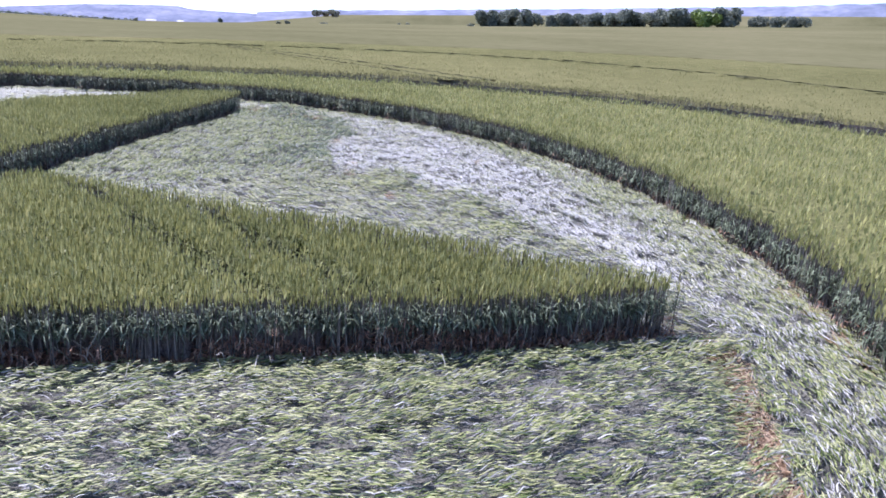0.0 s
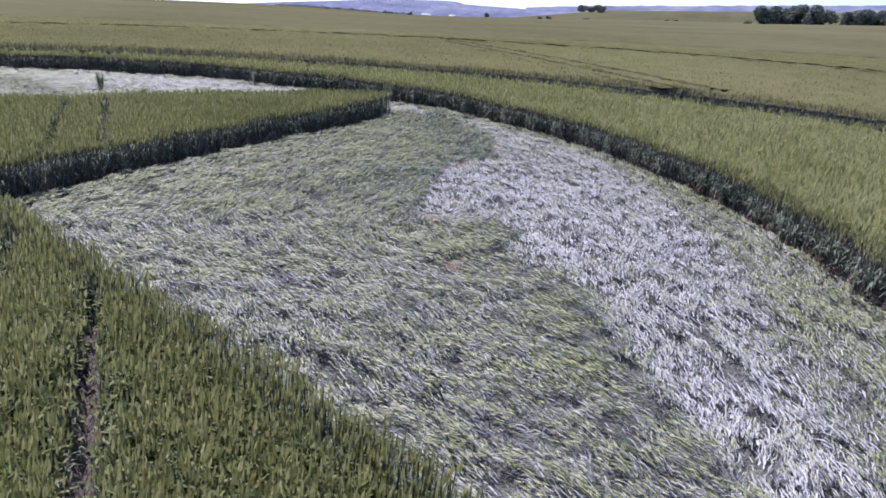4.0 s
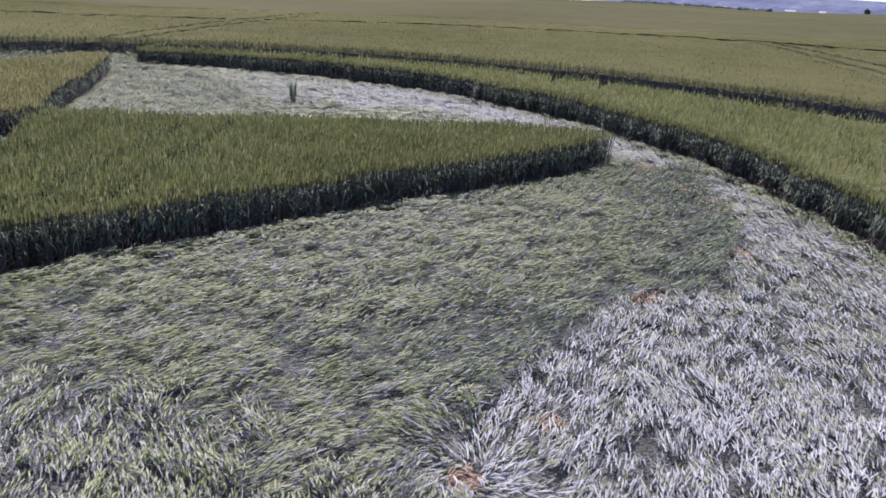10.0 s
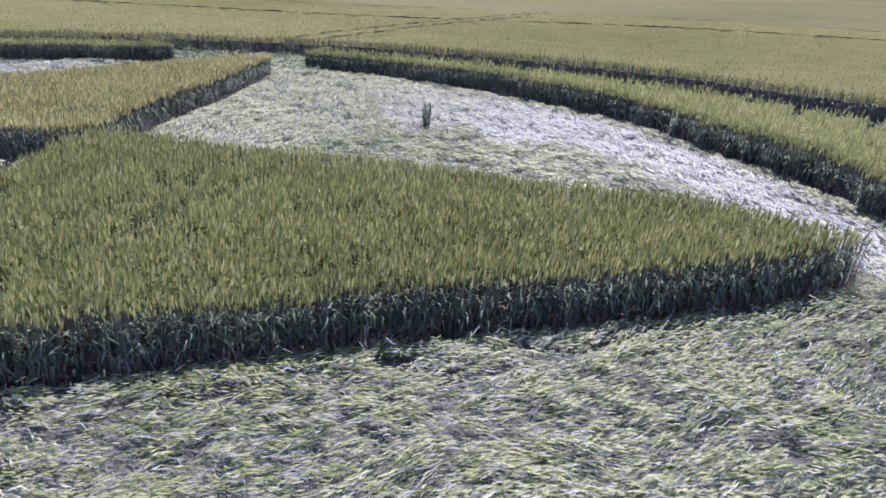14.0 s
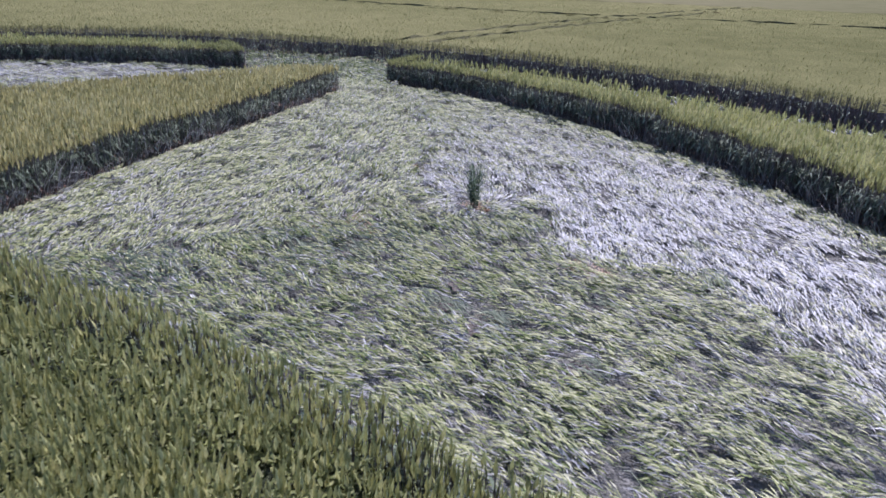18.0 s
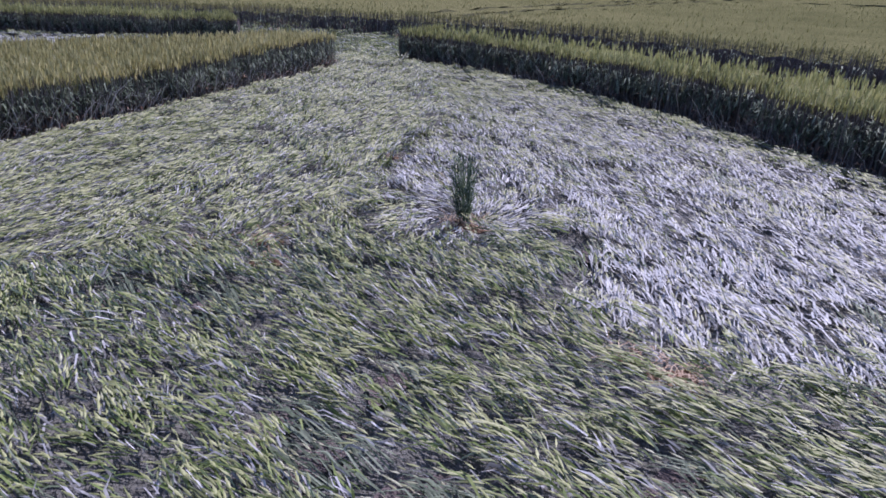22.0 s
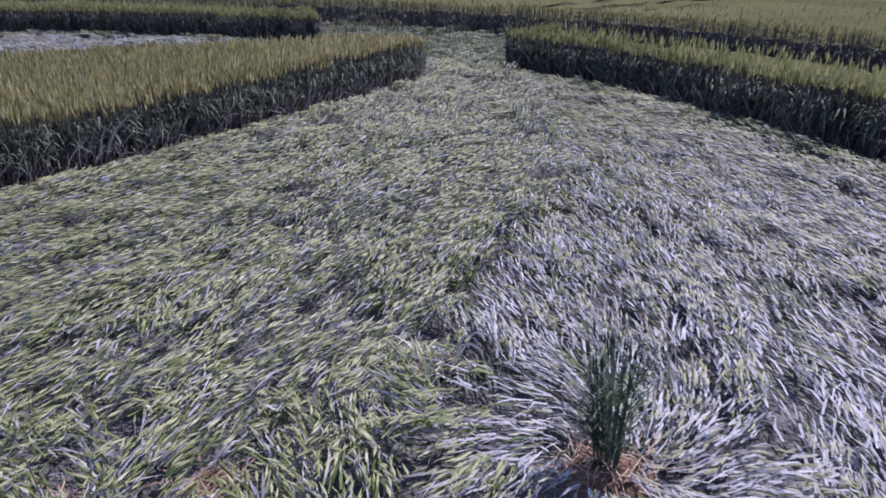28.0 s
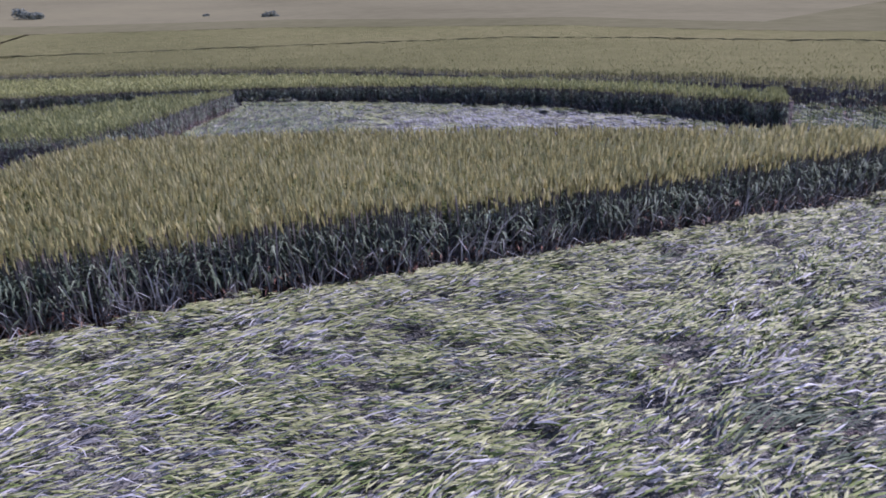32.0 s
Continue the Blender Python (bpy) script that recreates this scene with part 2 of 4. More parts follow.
def join(*soups):
    """Several soups of corners and faces as one."""
    verts, faces, k = [], {}, 0
    for v, fs in soups:
        for f in fs:
            faces.setdefault(f.shape[1], []).append(f + k)
        verts.append(v)
        k += len(v)
    return np.concatenate(verts), [np.concatenate(f) for f in faces.values()]


def ribbons(a, b, c, side, wa, wb, wc):
    """Bent blades through three places each, with a width at each."""
    v = np.stack([a - side * wa, a + side * wa, b - side * wb, b + side * wb, c - side * wc, c + side * wc], 1)
    return many(v, [[[0, 1, 3, 2], [2, 3, 5, 4]]])


def slips(a, b, c, side, wa, wb):
    """Bent blades that run out to a point."""
    v = np.stack([a - side * wa, a + side * wa, b - side * wb, b + side * wb, c], 1)
    return many(v, [[[0, 1, 3, 2]], [[2, 3, 4]]])


def straws(a, b, side, w):
    return many(np.stack([a - side * w, a + side * w, b + side * w * 0.7, b - side * w * 0.7], 1), [[[0, 1, 2, 3]]])


def ears(a, way, length, thick):
    """Spindles from a along way: three-sided, widest at a third of their length."""
    up = np.where(np.abs(way[:, 2:3]) > 0.9, np.array([[1.0, 0, 0]]), np.array([[0, 0, 1.0]]))
    u = np.cross(way, up)
    u /= np.linalg.norm(u, axis=1)[:, None]
    w = np.cross(way, u)
    mid = a + way * length * 0.38
    ring = [mid + thick * (u * math.cos(q) + w * math.sin(q)) for q in (0.3, 2.4, 4.5)]
    v = np.stack([a, *ring, a + way * length], 1)
    return many(v, [[[0, 2, 1], [0, 3, 2], [0, 1, 3], [4, 1, 2], [4, 2, 3], [4, 3, 1]]])


def slim_ears(a, way, length, thick):
    """Folded diamonds along way, with a raised back: ears that lie, or that stand far off."""
    u = np.cross(way, np.array([[0.17, 0.11, 0.97]]))
    u /= np.linalg.norm(u, axis=1)[:, None] + 1e-9
    w = np.cross(u, way)
    mid = a + way * length * 0.4
    v = np.stack([a, mid - u * thick, mid + w * thick * 0.8, mid + u * thick, a + way * length], 1)
    return many(v, [[[0, 2, 1], [0, 3, 2], [4, 1, 2], [4, 2, 3]]])


def fold_ears(a, way, length, thick):
    """The cheapest ear: a diamond folded along its axis."""
    u = flat(rng.uniform(0, 6.28, len(a)))
    mid = a + way * length * 0.45
    v = np.stack([a, mid - u * thick, a + way * length, mid + u * thick], 1)
    return many(v, [[[0, 1, 2], [0, 2, 3]]])


def col(x):
    return np.asarray(x, float)[:, None]


def flat(angle):
    return np.stack([np.cos(angle), np.sin(angle), np.zeros_like(angle)], 1)


WAVES = [(rng.normal(size=2), rng.uniform(0, 6.28)) for _ in range(14)]


def swell(p, size):
    """Smooth noise from -1 to 1 over the plan, with bumps of about that size."""
    total = sum(np.sin((p @ d) * (2.2 / size) * (1 + 0.13 * i) + ph) for i, (d, ph) in enumerate(WAVES))
    return total / 5.0


# ---- the plan ----
CENTRE = np.array([-16.75, 9.4])
R_IN = 24.5
RING_C, RING_R1, RING_R2 = np.array([-9.3, 3.1]), 35.8, 38.9
TIPS = [-6.7, 65.3, 137.3, 207.0, 281.0]
HEIGHT = 0.98
# outlines from the tip along the leading edge to the inner corner and back along the trailing edge
OUTLINES = [
    [(21.4, 0.35), (18.9, -0.7), (16.5, -1.35), (14.3, -2.0), (12.3, -2.6), (9.2, -3.5), (8.2, -4.0), (8.0, -2.0), (8.0, 1.5), (7.6, 3.8), (8.3, 4.3), (10.4, 3.6), (12.0, 3.2), (15.5, 2.3), (18.8, 1.4), (20.6, 0.7)],
    [(21.9, 0.7), (19.8, -0.2), (17.7, -0.75), (15.9, -1.15), (12.6, -2.15), (9.8, -3.0), (7.6, -3.75), (5.6, -4.4), (6.4, -1.5), (7.3, 2.8), (7.2, 5.2), (7.6, 6.3), (9.3, 5.9), (11.2, 5.2), (13.4, 4.6), (16.4, 3.5), (18.6, 2.8), (20.4, 1.9)],
    [(22.7, -0.55), (21.6, -0.95), (19.7, -1.55), (16.3, -2.5), (13.4, -3.1), (11.2, -3.7), (9.2, -4.5), (8.5, -4.3), (8.1, -3.0), (7.9, 1.5), (8.1, 3.2), (8.5, 4.7), (9.7, 4.8), (12.1, 4.2), (16.6, 2.7), (19.6, 1.7), (21.9, 0.4)],
    [(22.3, -0.6), (19.7, -1.5), (16.3, -2.5), (13.4, -3.5), (11.2, -4.2), (9.5, -4.4), (8.8, -3.5), (8.0, -1.0), (8.0, 3.2), (8.5, 4.7), (12.1, 4.2), (16.6, 2.7), (19.6, 1.7)],
    [(21.8, 0.2), (18.9, -0.8), (14.3, -2.2), (9.2, -4.0), (8.0, -2.0), (8.0, 2.0), (8.3, 4.6), (12.0, 3.9), (16.5, 2.8), (19.6, 1.6)],
]


def turn_out(points, degrees):
    c, s = math.cos(radians(degrees)), math.sin(radians(degrees))
    p = np.asarray(points, float)
    return CENTRE + np.stack([p[:, 0] * c - p[:, 1] * s, p[:, 0] * s + p[:, 1] * c], 1)


ISLANDS = [turn_out(o, a) for o, a in zip(OUTLINES, TIPS)]


def inside(p, poly):
    hit = np.zeros(len(p), bool)
    for (x0, y0), (x1, y1) in zip(poly, np.roll(poly, -1, 0)):
        cut = (y0 > p[:, 1]) != (y1 > p[:, 1])
        hit ^= cut & (p[:, 0] < (x1 - x0) * (p[:, 1] - y0) / (y1 - y0 + 1e-12) + x0)
    return hit


def edge_distance(p, line, closed=True):
    best = np.full(len(p), 1e9)
    for a, b in zip(line, np.roll(line, -1, 0)) if closed else zip(line[:-1], line[1:]):
        d = b - a
        t = np.clip(((p - a) @ d) / (d @ d), 0, 1)
        best = np.minimum(best, np.hypot(*(p - a - t[:, None] * d).T))
    return best


def polar(p, centre=CENTRE):
    d = p - centre
    return np.hypot(d[:, 0], d[:, 1]), np.degrees(np.arctan2(d[:, 1], d[:, 0])) % 360


# how the land runs off to its skyline: bearing, rise in degrees, and how far off
CREST_AZ = [0, 40, 58, 63, 75, 87, 98, 107, 112, 121, 133, 150, 175, 200, 225, 250, 290, 330, 360]
CREST_EL = [1.0, 0.8, 0.37, 0.18, -0.4, -0.97, -1.3, -1.64, -1.70, -1.45, -1.42, -1.1, 0.8, 3.2, 4.6, 4.8, 3.4, 2.0, 1.0]
CREST_R = 620.0


def land(p):
    """The height of the ground."""
    r, az = polar(p)
    rise = np.tan(np.radians(np.interp(az, CREST_AZ, CREST_EL)))
    slope = (4.7 + CREST_R * rise) / (CREST_R - 60)
    start = np.interp(az, [0, 120, 180, 200, 250, 290, 360], [34, 34, 30, 20, 20, 30, 34])
    d = np.maximum(r - start, 0)
    z = slope * d * d / (d + 30)
    far = np.maximum(r - CREST_R, 0)
    return z - far * 0.05 - far * np.maximum(slope, 0)


def lift(p, z):
    return np.c_[p, land(p) + z]


def scatter(box, density):
    (x0, y0), (x1, y1) = box
    n = int((x1 - x0) * (y1 - y0) * density)
    return np.stack([rng.uniform(x0, x1, n), rng.uniform(y0, y1, n)], 1)


def sheet(xs, ys, z_of, keep=None):
    """A grid over two lists of coordinates, as corners and faces."""
    gx, gy = np.meshgrid(xs, ys)
    p = np.stack([gx.ravel(), gy.ravel()], 1)
    v = np.c_[p, z_of(p)]
    w = len(xs)
    i = (np.arange(len(ys) - 1)[:, None] * w + np.arange(w - 1)[None]).ravel()
    f = np.stack([i, i + 1, i + w + 1, i + w], 1)
    if keep is not None:
        f = f[keep(p[f].mean(1))]
    used = np.unique(f)
    back = np.zeros(len(v), np.int32)
    back[used] = np.arange(len(used))
    return v[used], [back[f]]


def polar_sheet(rs, azs, z_of, centre=CENTRE, keep=None):
    gr, ga = np.meshgrid(rs, np.radians(azs))
    p = centre + np.stack([gr.ravel() * np.cos(ga.ravel()), gr.ravel() * np.sin(ga.ravel())], 1)
    w = len(rs)
    i = (np.arange(len(azs) - 1)[:, None] * w + np.arange(w - 1)[None]).ravel()
    f = np.stack([i, i + 1, i + w + 1, i + w], 1)
    if keep is not None:
        f = f[keep(p[f].mean(1))]
    return np.c_[p, z_of(p)], [f]


# tramlines: wheel tracks through the standing crop
# the wheel tracks of the sowing, in straight pairs through all the standing crop
DRILL = [4.75, 6.5, 20.4, 23.0, 37.3, 39.9, -13.4, -10.8]


def drill_line(p):
    """How far a place lies across the rows of the drill."""
    return p[:, 0] * 1.03 + p[:, 1]


def drill_dip(p):
    """How deep the canopy dips over the drill's wheel lines, 0 to 1."""
    away = np.min([np.abs(drill_line(p) - d) for d in DRILL], axis=0) / 1.414
    return np.exp(-((away / 0.16) ** 2))


def drill_gap(p, half):
    s = drill_line(p)
    return np.min([np.abs(s - d) for d in DRILL], axis=0) < half * 1.414


TRAMS = [
    (np.array([(-28, -51), (-40.5, -40.5), (-53, -31), (-63.3, -22), (-72, -11.5), (-78, 0), (-77, 14), (-70, 26), (-62, 35.5), (-55.8, 42.8), (-49, 54), (-42, 61.5), (-35, 66), (-28, 69.3), (-20, 71), (-10, 71), (-2, 70.5), (5, 67.7), (13, 63.5), (22.3, 55.2), (30, 43.5), (40, 28)], float), 0.55),
    (np.array([(-41.6, 28.2), (-46, 33), (-53, 41), (-62, 52.5), (-72, 66)], float), 0.3),
    (np.array([(-40.3, 29.4), (-44.2, 34), (-51.4, 42.2), (-60.4, 53.7)], float), 0.3),
    (np.array([(-22, 68.6), (-11.2, 56.3), (-2.2, 46.2), (2.3, 41)], float), 0.3),
    (np.array([(-20.2, 68.9), (-9.6, 57.3), (-0.6, 47.3), (4, 41.8)], float), 0.3),
]


def tram_depth(p):
    """How far the crop is pressed down at a place by the wheel tracks."""
    down = np.zeros(len(p))
    for line, half in TRAMS:
        down = np.maximum(down, np.exp(-((edge_distance(p, line, False) / (half + 0.1)) ** 2)))
    return down


# the far end of the crescent at its opening: a corner, and the way across its cut face
GAP_AT, GAP_ACROSS = np.array([-38.3, 21.5]), np.array([-0.34, 0.94])


def in_gap(p):
    """The opening of the crescent, through which the path leads out."""
    az = polar(p)[1]
    return (az > 134.6) & (az < 165) & ((p - GAP_AT) @ GAP_ACROSS > 0)


def in_ring(p):
    """The crescent of standing crop round the circle, with its opening."""
    r, az = polar(p)
    gap = in_gap(p)
    return (r > R_IN) & (np.hypot(*(p - RING_C).T) < RING_R1) & ~gap


def in_field(p):
    return np.hypot(*(p - RING_C).T) > RING_R2


# ---- ground ----
rs = np.r_[np.arange(0, 60, 2.0), np.arange(60, 200, 8.0), np.arange(200, 700, 25.0), np.geomspace(720, 4600, 14)]
v, f = polar_sheet(rs, np.linspace(0, 360, 181), land)
ground = new("ground", raw_mesh("ground", v, f, SOIL, True))
tagged(ground, "brown chalky farm soil under the wheat, rolling to the horizon", "ground", kind="structure")

# ---- standing wheat ----


def stalks(p, parent, ear_mesh=ears, tall=HEIGHT, stem=True, leaves=2, ear=1.0, wide=1.0, dry=0, low=0.34, tone=None, plump=1.0):
    """Standing wheat at the given places: stems, drooping leaves and ears, each kind one mesh."""
    n = len(p)
    if n == 0:
        return
    base = lift(p, 0)
    h = tall * (1 + 0.04 * swell(p, 2.5) + 0.03 * swell(p, 0.45) + rng.normal(0, 0.05, n))
    lean = flat(rng.uniform(0, 6.28, n)) * col(rng.uniform(0, 0.10, n)) + np.array([[0.03, 0.03, 0]])
    top = base + np.array([[0, 0, 1.0]]) * col(h - 0.085) + lean * col(h)
    if stem:
        part("stem_layer", *straws(base, top, flat(rng.uniform(0, 6.28, n)), col(rng.uniform(0.0034, 0.0068, n) * wide)), STEM, parent, kind="stuff")
    soups = []
    for k in range(leaves):
        t = col(rng.uniform(low, 0.78, n) ** 0.85) if stem else col(rng.uniform(0.66, 0.90, n))
        a = base + (top - base) * t
        g = rng.uniform(0, 6.28, n)
        reach = col(rng.uniform(0.07, 0.18, n))
        b = a + flat(g) * reach * 0.6 + np.array([[0, 0, 1]]) * col(rng.uniform(-0.02, 0.06, n))
        c = a + flat(g + rng.normal(0, 0.3, n)) * reach * (1.25 if stem else 0.7) + np.array([[0, 0, 1]]) * col(rng.uniform(-0.17, 0.02, n) if stem else rng.uniform(-0.03, 0.13, n))
        w = col(rng.uniform(0.0045, 0.0095, n)) * wide
        soups.append(slips(a, b, c, flat(g + 1.57), w * 0.8, w))
    if soups:
        part("leaf_layer", *join(*soups), LEAF if stem else FLAG, parent, kind="stuff")
    if dry > 0:
        q = np.repeat(base, dry, 0)
        k = len(q)
        g = rng.uniform(0, 6.28, k)
        a = q + np.array([[0, 0, 1]]) * col(0.02 + 0.42 * rng.random(k) ** 1.1 * (0.75 + 0.5 * swell(q[:, :2], 0.7)))
        b = a + flat(g) * col(rng.uniform(0.03, 0.09, k)) + np.array([[0, 0, 1]]) * col(rng.uniform(-0.02, 0.06, k))
        c = b + flat(g) * col(rng.uniform(0.03, 0.10, k)) - np.array([[0, 0, 1]]) * col(rng.uniform(0.0, 0.1, k))
        part("dry_leaf_layer", *slips(a, b, c, flat(g + 1.57), 0.007, 0.011), DRY, parent, "withered brown lower leaves", kind="stuff")
    if ear > 0:
        way = lean * 1.6 + flat(rng.uniform(0, 6.28, n)) * col(rng.uniform(0, 0.22, n)) + np.array([[0, 0, 1.0]])
        way /= np.linalg.norm(way, axis=1)[:, None]
        part("ear_layer", *ear_mesh(top - np.array([[0, 0, 0.10]]) * (ear - 1), way, col(rng.uniform(0.075, 0.12, n)) * ear, col(rng.uniform(0.006, 0.0095, n)) * wide * plump), tone or EAR, parent, kind="stuff")


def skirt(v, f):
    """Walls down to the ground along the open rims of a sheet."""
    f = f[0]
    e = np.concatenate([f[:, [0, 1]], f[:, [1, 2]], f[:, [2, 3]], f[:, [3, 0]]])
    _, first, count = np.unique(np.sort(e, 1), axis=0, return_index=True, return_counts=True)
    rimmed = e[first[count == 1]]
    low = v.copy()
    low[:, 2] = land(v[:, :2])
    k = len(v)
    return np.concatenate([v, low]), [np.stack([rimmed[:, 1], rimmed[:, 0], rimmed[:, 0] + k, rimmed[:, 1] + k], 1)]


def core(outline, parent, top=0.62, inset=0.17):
    """The dense inside of a stand, where no single stalk can be told: hummocks below the ears, and flanks, both
    coloured dark for shade.
    """
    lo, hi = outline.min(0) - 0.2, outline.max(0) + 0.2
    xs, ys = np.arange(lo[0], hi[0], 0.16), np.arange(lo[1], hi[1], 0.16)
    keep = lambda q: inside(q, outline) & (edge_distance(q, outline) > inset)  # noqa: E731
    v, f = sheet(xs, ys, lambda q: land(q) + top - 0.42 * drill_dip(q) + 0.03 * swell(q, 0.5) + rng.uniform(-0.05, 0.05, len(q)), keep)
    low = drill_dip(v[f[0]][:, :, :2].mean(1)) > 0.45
    # tangle coloured dark for the shade under the ears
    part("inner_growth", v, [f[0][~low]], UNDERGROWTH_SHADE, parent, "tangled leaves below the ears")
    # wheel lines sunk in the crop, with shade put into their colour
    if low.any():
        part("drill_line", v, [f[0][low]], SHADE_BROWN, parent, "dark wheel lines of the seed drill")
    # flanks carry the stand's inner shade in their colour
    part("inner_flank", *skirt(v, f), SHADE_BROWN, parent, "dark green shaded inside of the crop")


def leaners(p, out, parent, high=0.0):
    """Stalks at the rim of a stand that lean out over the flattened crop."""
    n = len(p)
    base = lift(p, 0.01 + high * rng.random(n) ** 2.2)
    d = flat(out + rng.normal(0, 0.5, n))
    tilt = rng.uniform(0.5, 1.35, n)
    ln = rng.uniform(0.3, 0.85, n)
    mid = base + d * col(np.sin(tilt * 0.7) * ln * 0.5) + np.array([[0, 0, 1]]) * col(np.cos(tilt * 0.7) * ln * 0.5)
    end = mid + d * col(np.sin(tilt * 1.25) * ln * 0.5) + np.array([[0, 0, 1]]) * col(np.maximum(np.cos(tilt * 1.25) * ln * 0.5, 0.02 - mid[:, 2] + base[:, 2]))
    w = col(rng.uniform(0.003, 0.008, n))
    part("leaning_layer", *ribbons(base, mid, end, flat(out + 1.57), w, w, w * 0.4), LYING_LEAF, parent, "pale stalks bent out over the edge", kind="stuff")


def rim_places(poly, n):
    """Places along a closed outline, with the way out of it there."""
    seg = np.roll(poly, -1, 0) - poly
    ln = np.hypot(*seg.T)
    k = rng.choice(len(poly), n, p=ln / ln.sum())
    p = poly[k] + seg[k] * rng.random(n)[:, None]
    turn = 1.0 if np.sum(poly[:, 0] * np.roll(poly[:, 1], -1) - np.roll(poly[:, 0], -1) * poly[:, 1]) > 0 else -1.0
    return p, np.arctan2(-seg[k, 0] * turn, seg[k, 1] * turn)


ISLAND_LABELS = [
    "pointed island of standing green wheat beside the first flattened patch",
    "broad wedge of standing green wheat with a shaded edge",
    "yellowing wedge of standing wheat beside the path opening",
    "far wedge of standing wheat on the rising side",
    "hidden wedge of standing wheat near the circle's centre",
]
DENSE = [(520, 380), (520, 380), (420, 400), (90, 140), (30, 60)]
for k, poly in enumerate(ISLANDS):
    stand = thing("wheat_island", ISLAND_LABELS[k], "wheat stand", "islands of standing wheat")
    box = (poly.min(0), poly.max(0))
    p = scatter(box, DENSE[k][0])
    rows = 0.5 + 0.5 * np.cos(drill_line(p) * (2 * math.pi / 0.24) + 0.6 * swell(p, 1.2))
    p = p[inside(p, poly) & (rng.random(len(p)) > 1.15 * drill_dip(p)) & (swell(p, 0.3) > -0.62) & (rng.random(len(p)) < 0.62 + 0.45 * rows)]
    stalks(p[edge_distance(p, poly) > 0.3], stand, slim_ears, stem=False, leaves=2, wide=2.0 if k < 3 else 2.6, ear=1.5, tone=EAR_RIPE if k == 2 else None)
    near_line = np.min([np.abs(drill_line(p) - d) for d in DRILL], axis=0)
    stalks(p[(near_line < 0.34) & (edge_distance(p, poly) > 0.3)], stand, slim_ears, leaves=2, ear=0.0, wide=1.2, tall=0.88)
    p = scatter(box, DENSE[k][1])
    wob = 0.05 * swell(p, 0.6)
    d = edge_distance(p, poly)
    p = p[np.where(inside(p, poly), d < 0.36, d < 0.04 + wob)]
    stalks(p, stand, slim_ears, leaves=4, dry=(6, 2, 2, 1, 1)[k], ear=1.55, wide=1.45, low=(0.48, 0.3, 0.3, 0.3, 0.3)[k], plump=1.5, tone=EAR_RIPE if k == 2 else None)
    leaners(*rim_places(poly, (500, 600, 2000, 900, 150)[k]), stand, (0.0, 0.1, 0.35, 0.5, 0.0)[k])
    core(poly, stand)

# the crescent
ring = thing("wheat_ring", "crescent of standing green wheat around the circle", "wheat stand")
p = scatter(((-50, -26), (27, 40)), 72)
p = p[in_ring(p) & ~drill_gap(p, 0.12) & ((polar(p)[0] < R_IN + 5) | (rng.random(len(p)) < 0.7))]
r, az = polar(p)
far_rim = RING_R1 - np.hypot(*(p - RING_C).T)
stalks(p[(r > R_IN + 0.3) & (r < R_IN + 5)], ring, fold_ears, stem=False, leaves=0, wide=2.8, ear=1.9)
stalks(p[(r >= R_IN + 5) & (r < R_IN + 19)], ring, fold_ears, stem=False, leaves=0, wide=2.8, ear=1.9)
rim = ring
n = 17500
a = np.radians(rng.uniform(-14, 238, n))
q = CENTRE + (R_IN + rng.uniform(-0.04, 0.36, n) - 0.3 * rng.random(n) * (np.degrees(a) < 92) + 0.12 * np.sin(a * 40) * np.sin(a * 17) + 0.08 * np.sin(a * 113))[:, None] * np.stack([np.cos(a), np.sin(a)], 1)
q = q[in_ring(q) | (polar(q)[0] <= R_IN) & ~in_gap(q)]
stalks(q, rim, slim_ears, leaves=4, dry=1, wide=1.7, ear=1.5, plump=1.4)
g = np.radians(rng.uniform(-14, 212, 2600))
g = g[~in_gap(CENTRE + (R_IN + 0.02) * np.stack([np.cos(g), np.sin(g)], 1))]
leaners(CENTRE + (R_IN + 0.02) * np.stack([np.cos(g), np.sin(g)], 1), g + math.pi, ring)
k = 900
g = np.radians(134.6 - rng.uniform(0, 0.8, k))
q = CENTRE + rng.uniform(R_IN, R_IN + 2.2, k)[:, None] * np.stack([np.cos(g), np.sin(g)], 1)
stalks(q[in_ring(q)], rim, slim_ears, leaves=3, dry=1)
q = GAP_AT + rng.uniform(-0.6, 2.6, k)[:, None] * np.array([-0.94, -0.34]) - rng.uniform(0, 0.35, k)[:, None] * GAP_ACROSS
stalks(q[in_ring(q)], rim, slim_ears, leaves=3, dry=1)
v, f = polar_sheet(np.r_[R_IN + 0.26, np.arange(R_IN + 0.5, 62, 0.45)], np.arange(-160, 200.1, 0.7), lambda q: land(q) + 0.80 + 0.03 * swell(q, 0.6) - 0.25 * drill_gap(q, 0.2) + rng.uniform(-0.03, 0.03, len(q)), keep=lambda q: in_ring(q) & (np.hypot(*(q - RING_C).T) < RING_R1 - 0.1))


part("inner_growth", v, f, CANOPY, ring, "tangled leaves below the ears")
# shade inside the crescent is painted into the flank
part("inner_flank", *skirt(v, f), SHADE_BROWN, ring, "dark green shaded inside of the crop")

# the open field
field = thing("wheat_field", "wide field of ripening green wheat rolling to the skyline", "wheat field", kind="stuff")
n = 11000
a = np.radians(rng.uniform(-10, 235, n))
q = RING_C + (RING_R2 + rng.uniform(-0.05, 0.5, n) + 0.12 * np.sin(a * 61) * np.sin(a * 23))[:, None] * np.stack([np.cos(a), np.sin(a)], 1)
stalks(q, field, slim_ears, leaves=1, wide=1.8, dry=1, ear=1.4, tone=FIELD_EAR)
n = 32000
a = np.radians(rng.uniform(-10, 235, n))
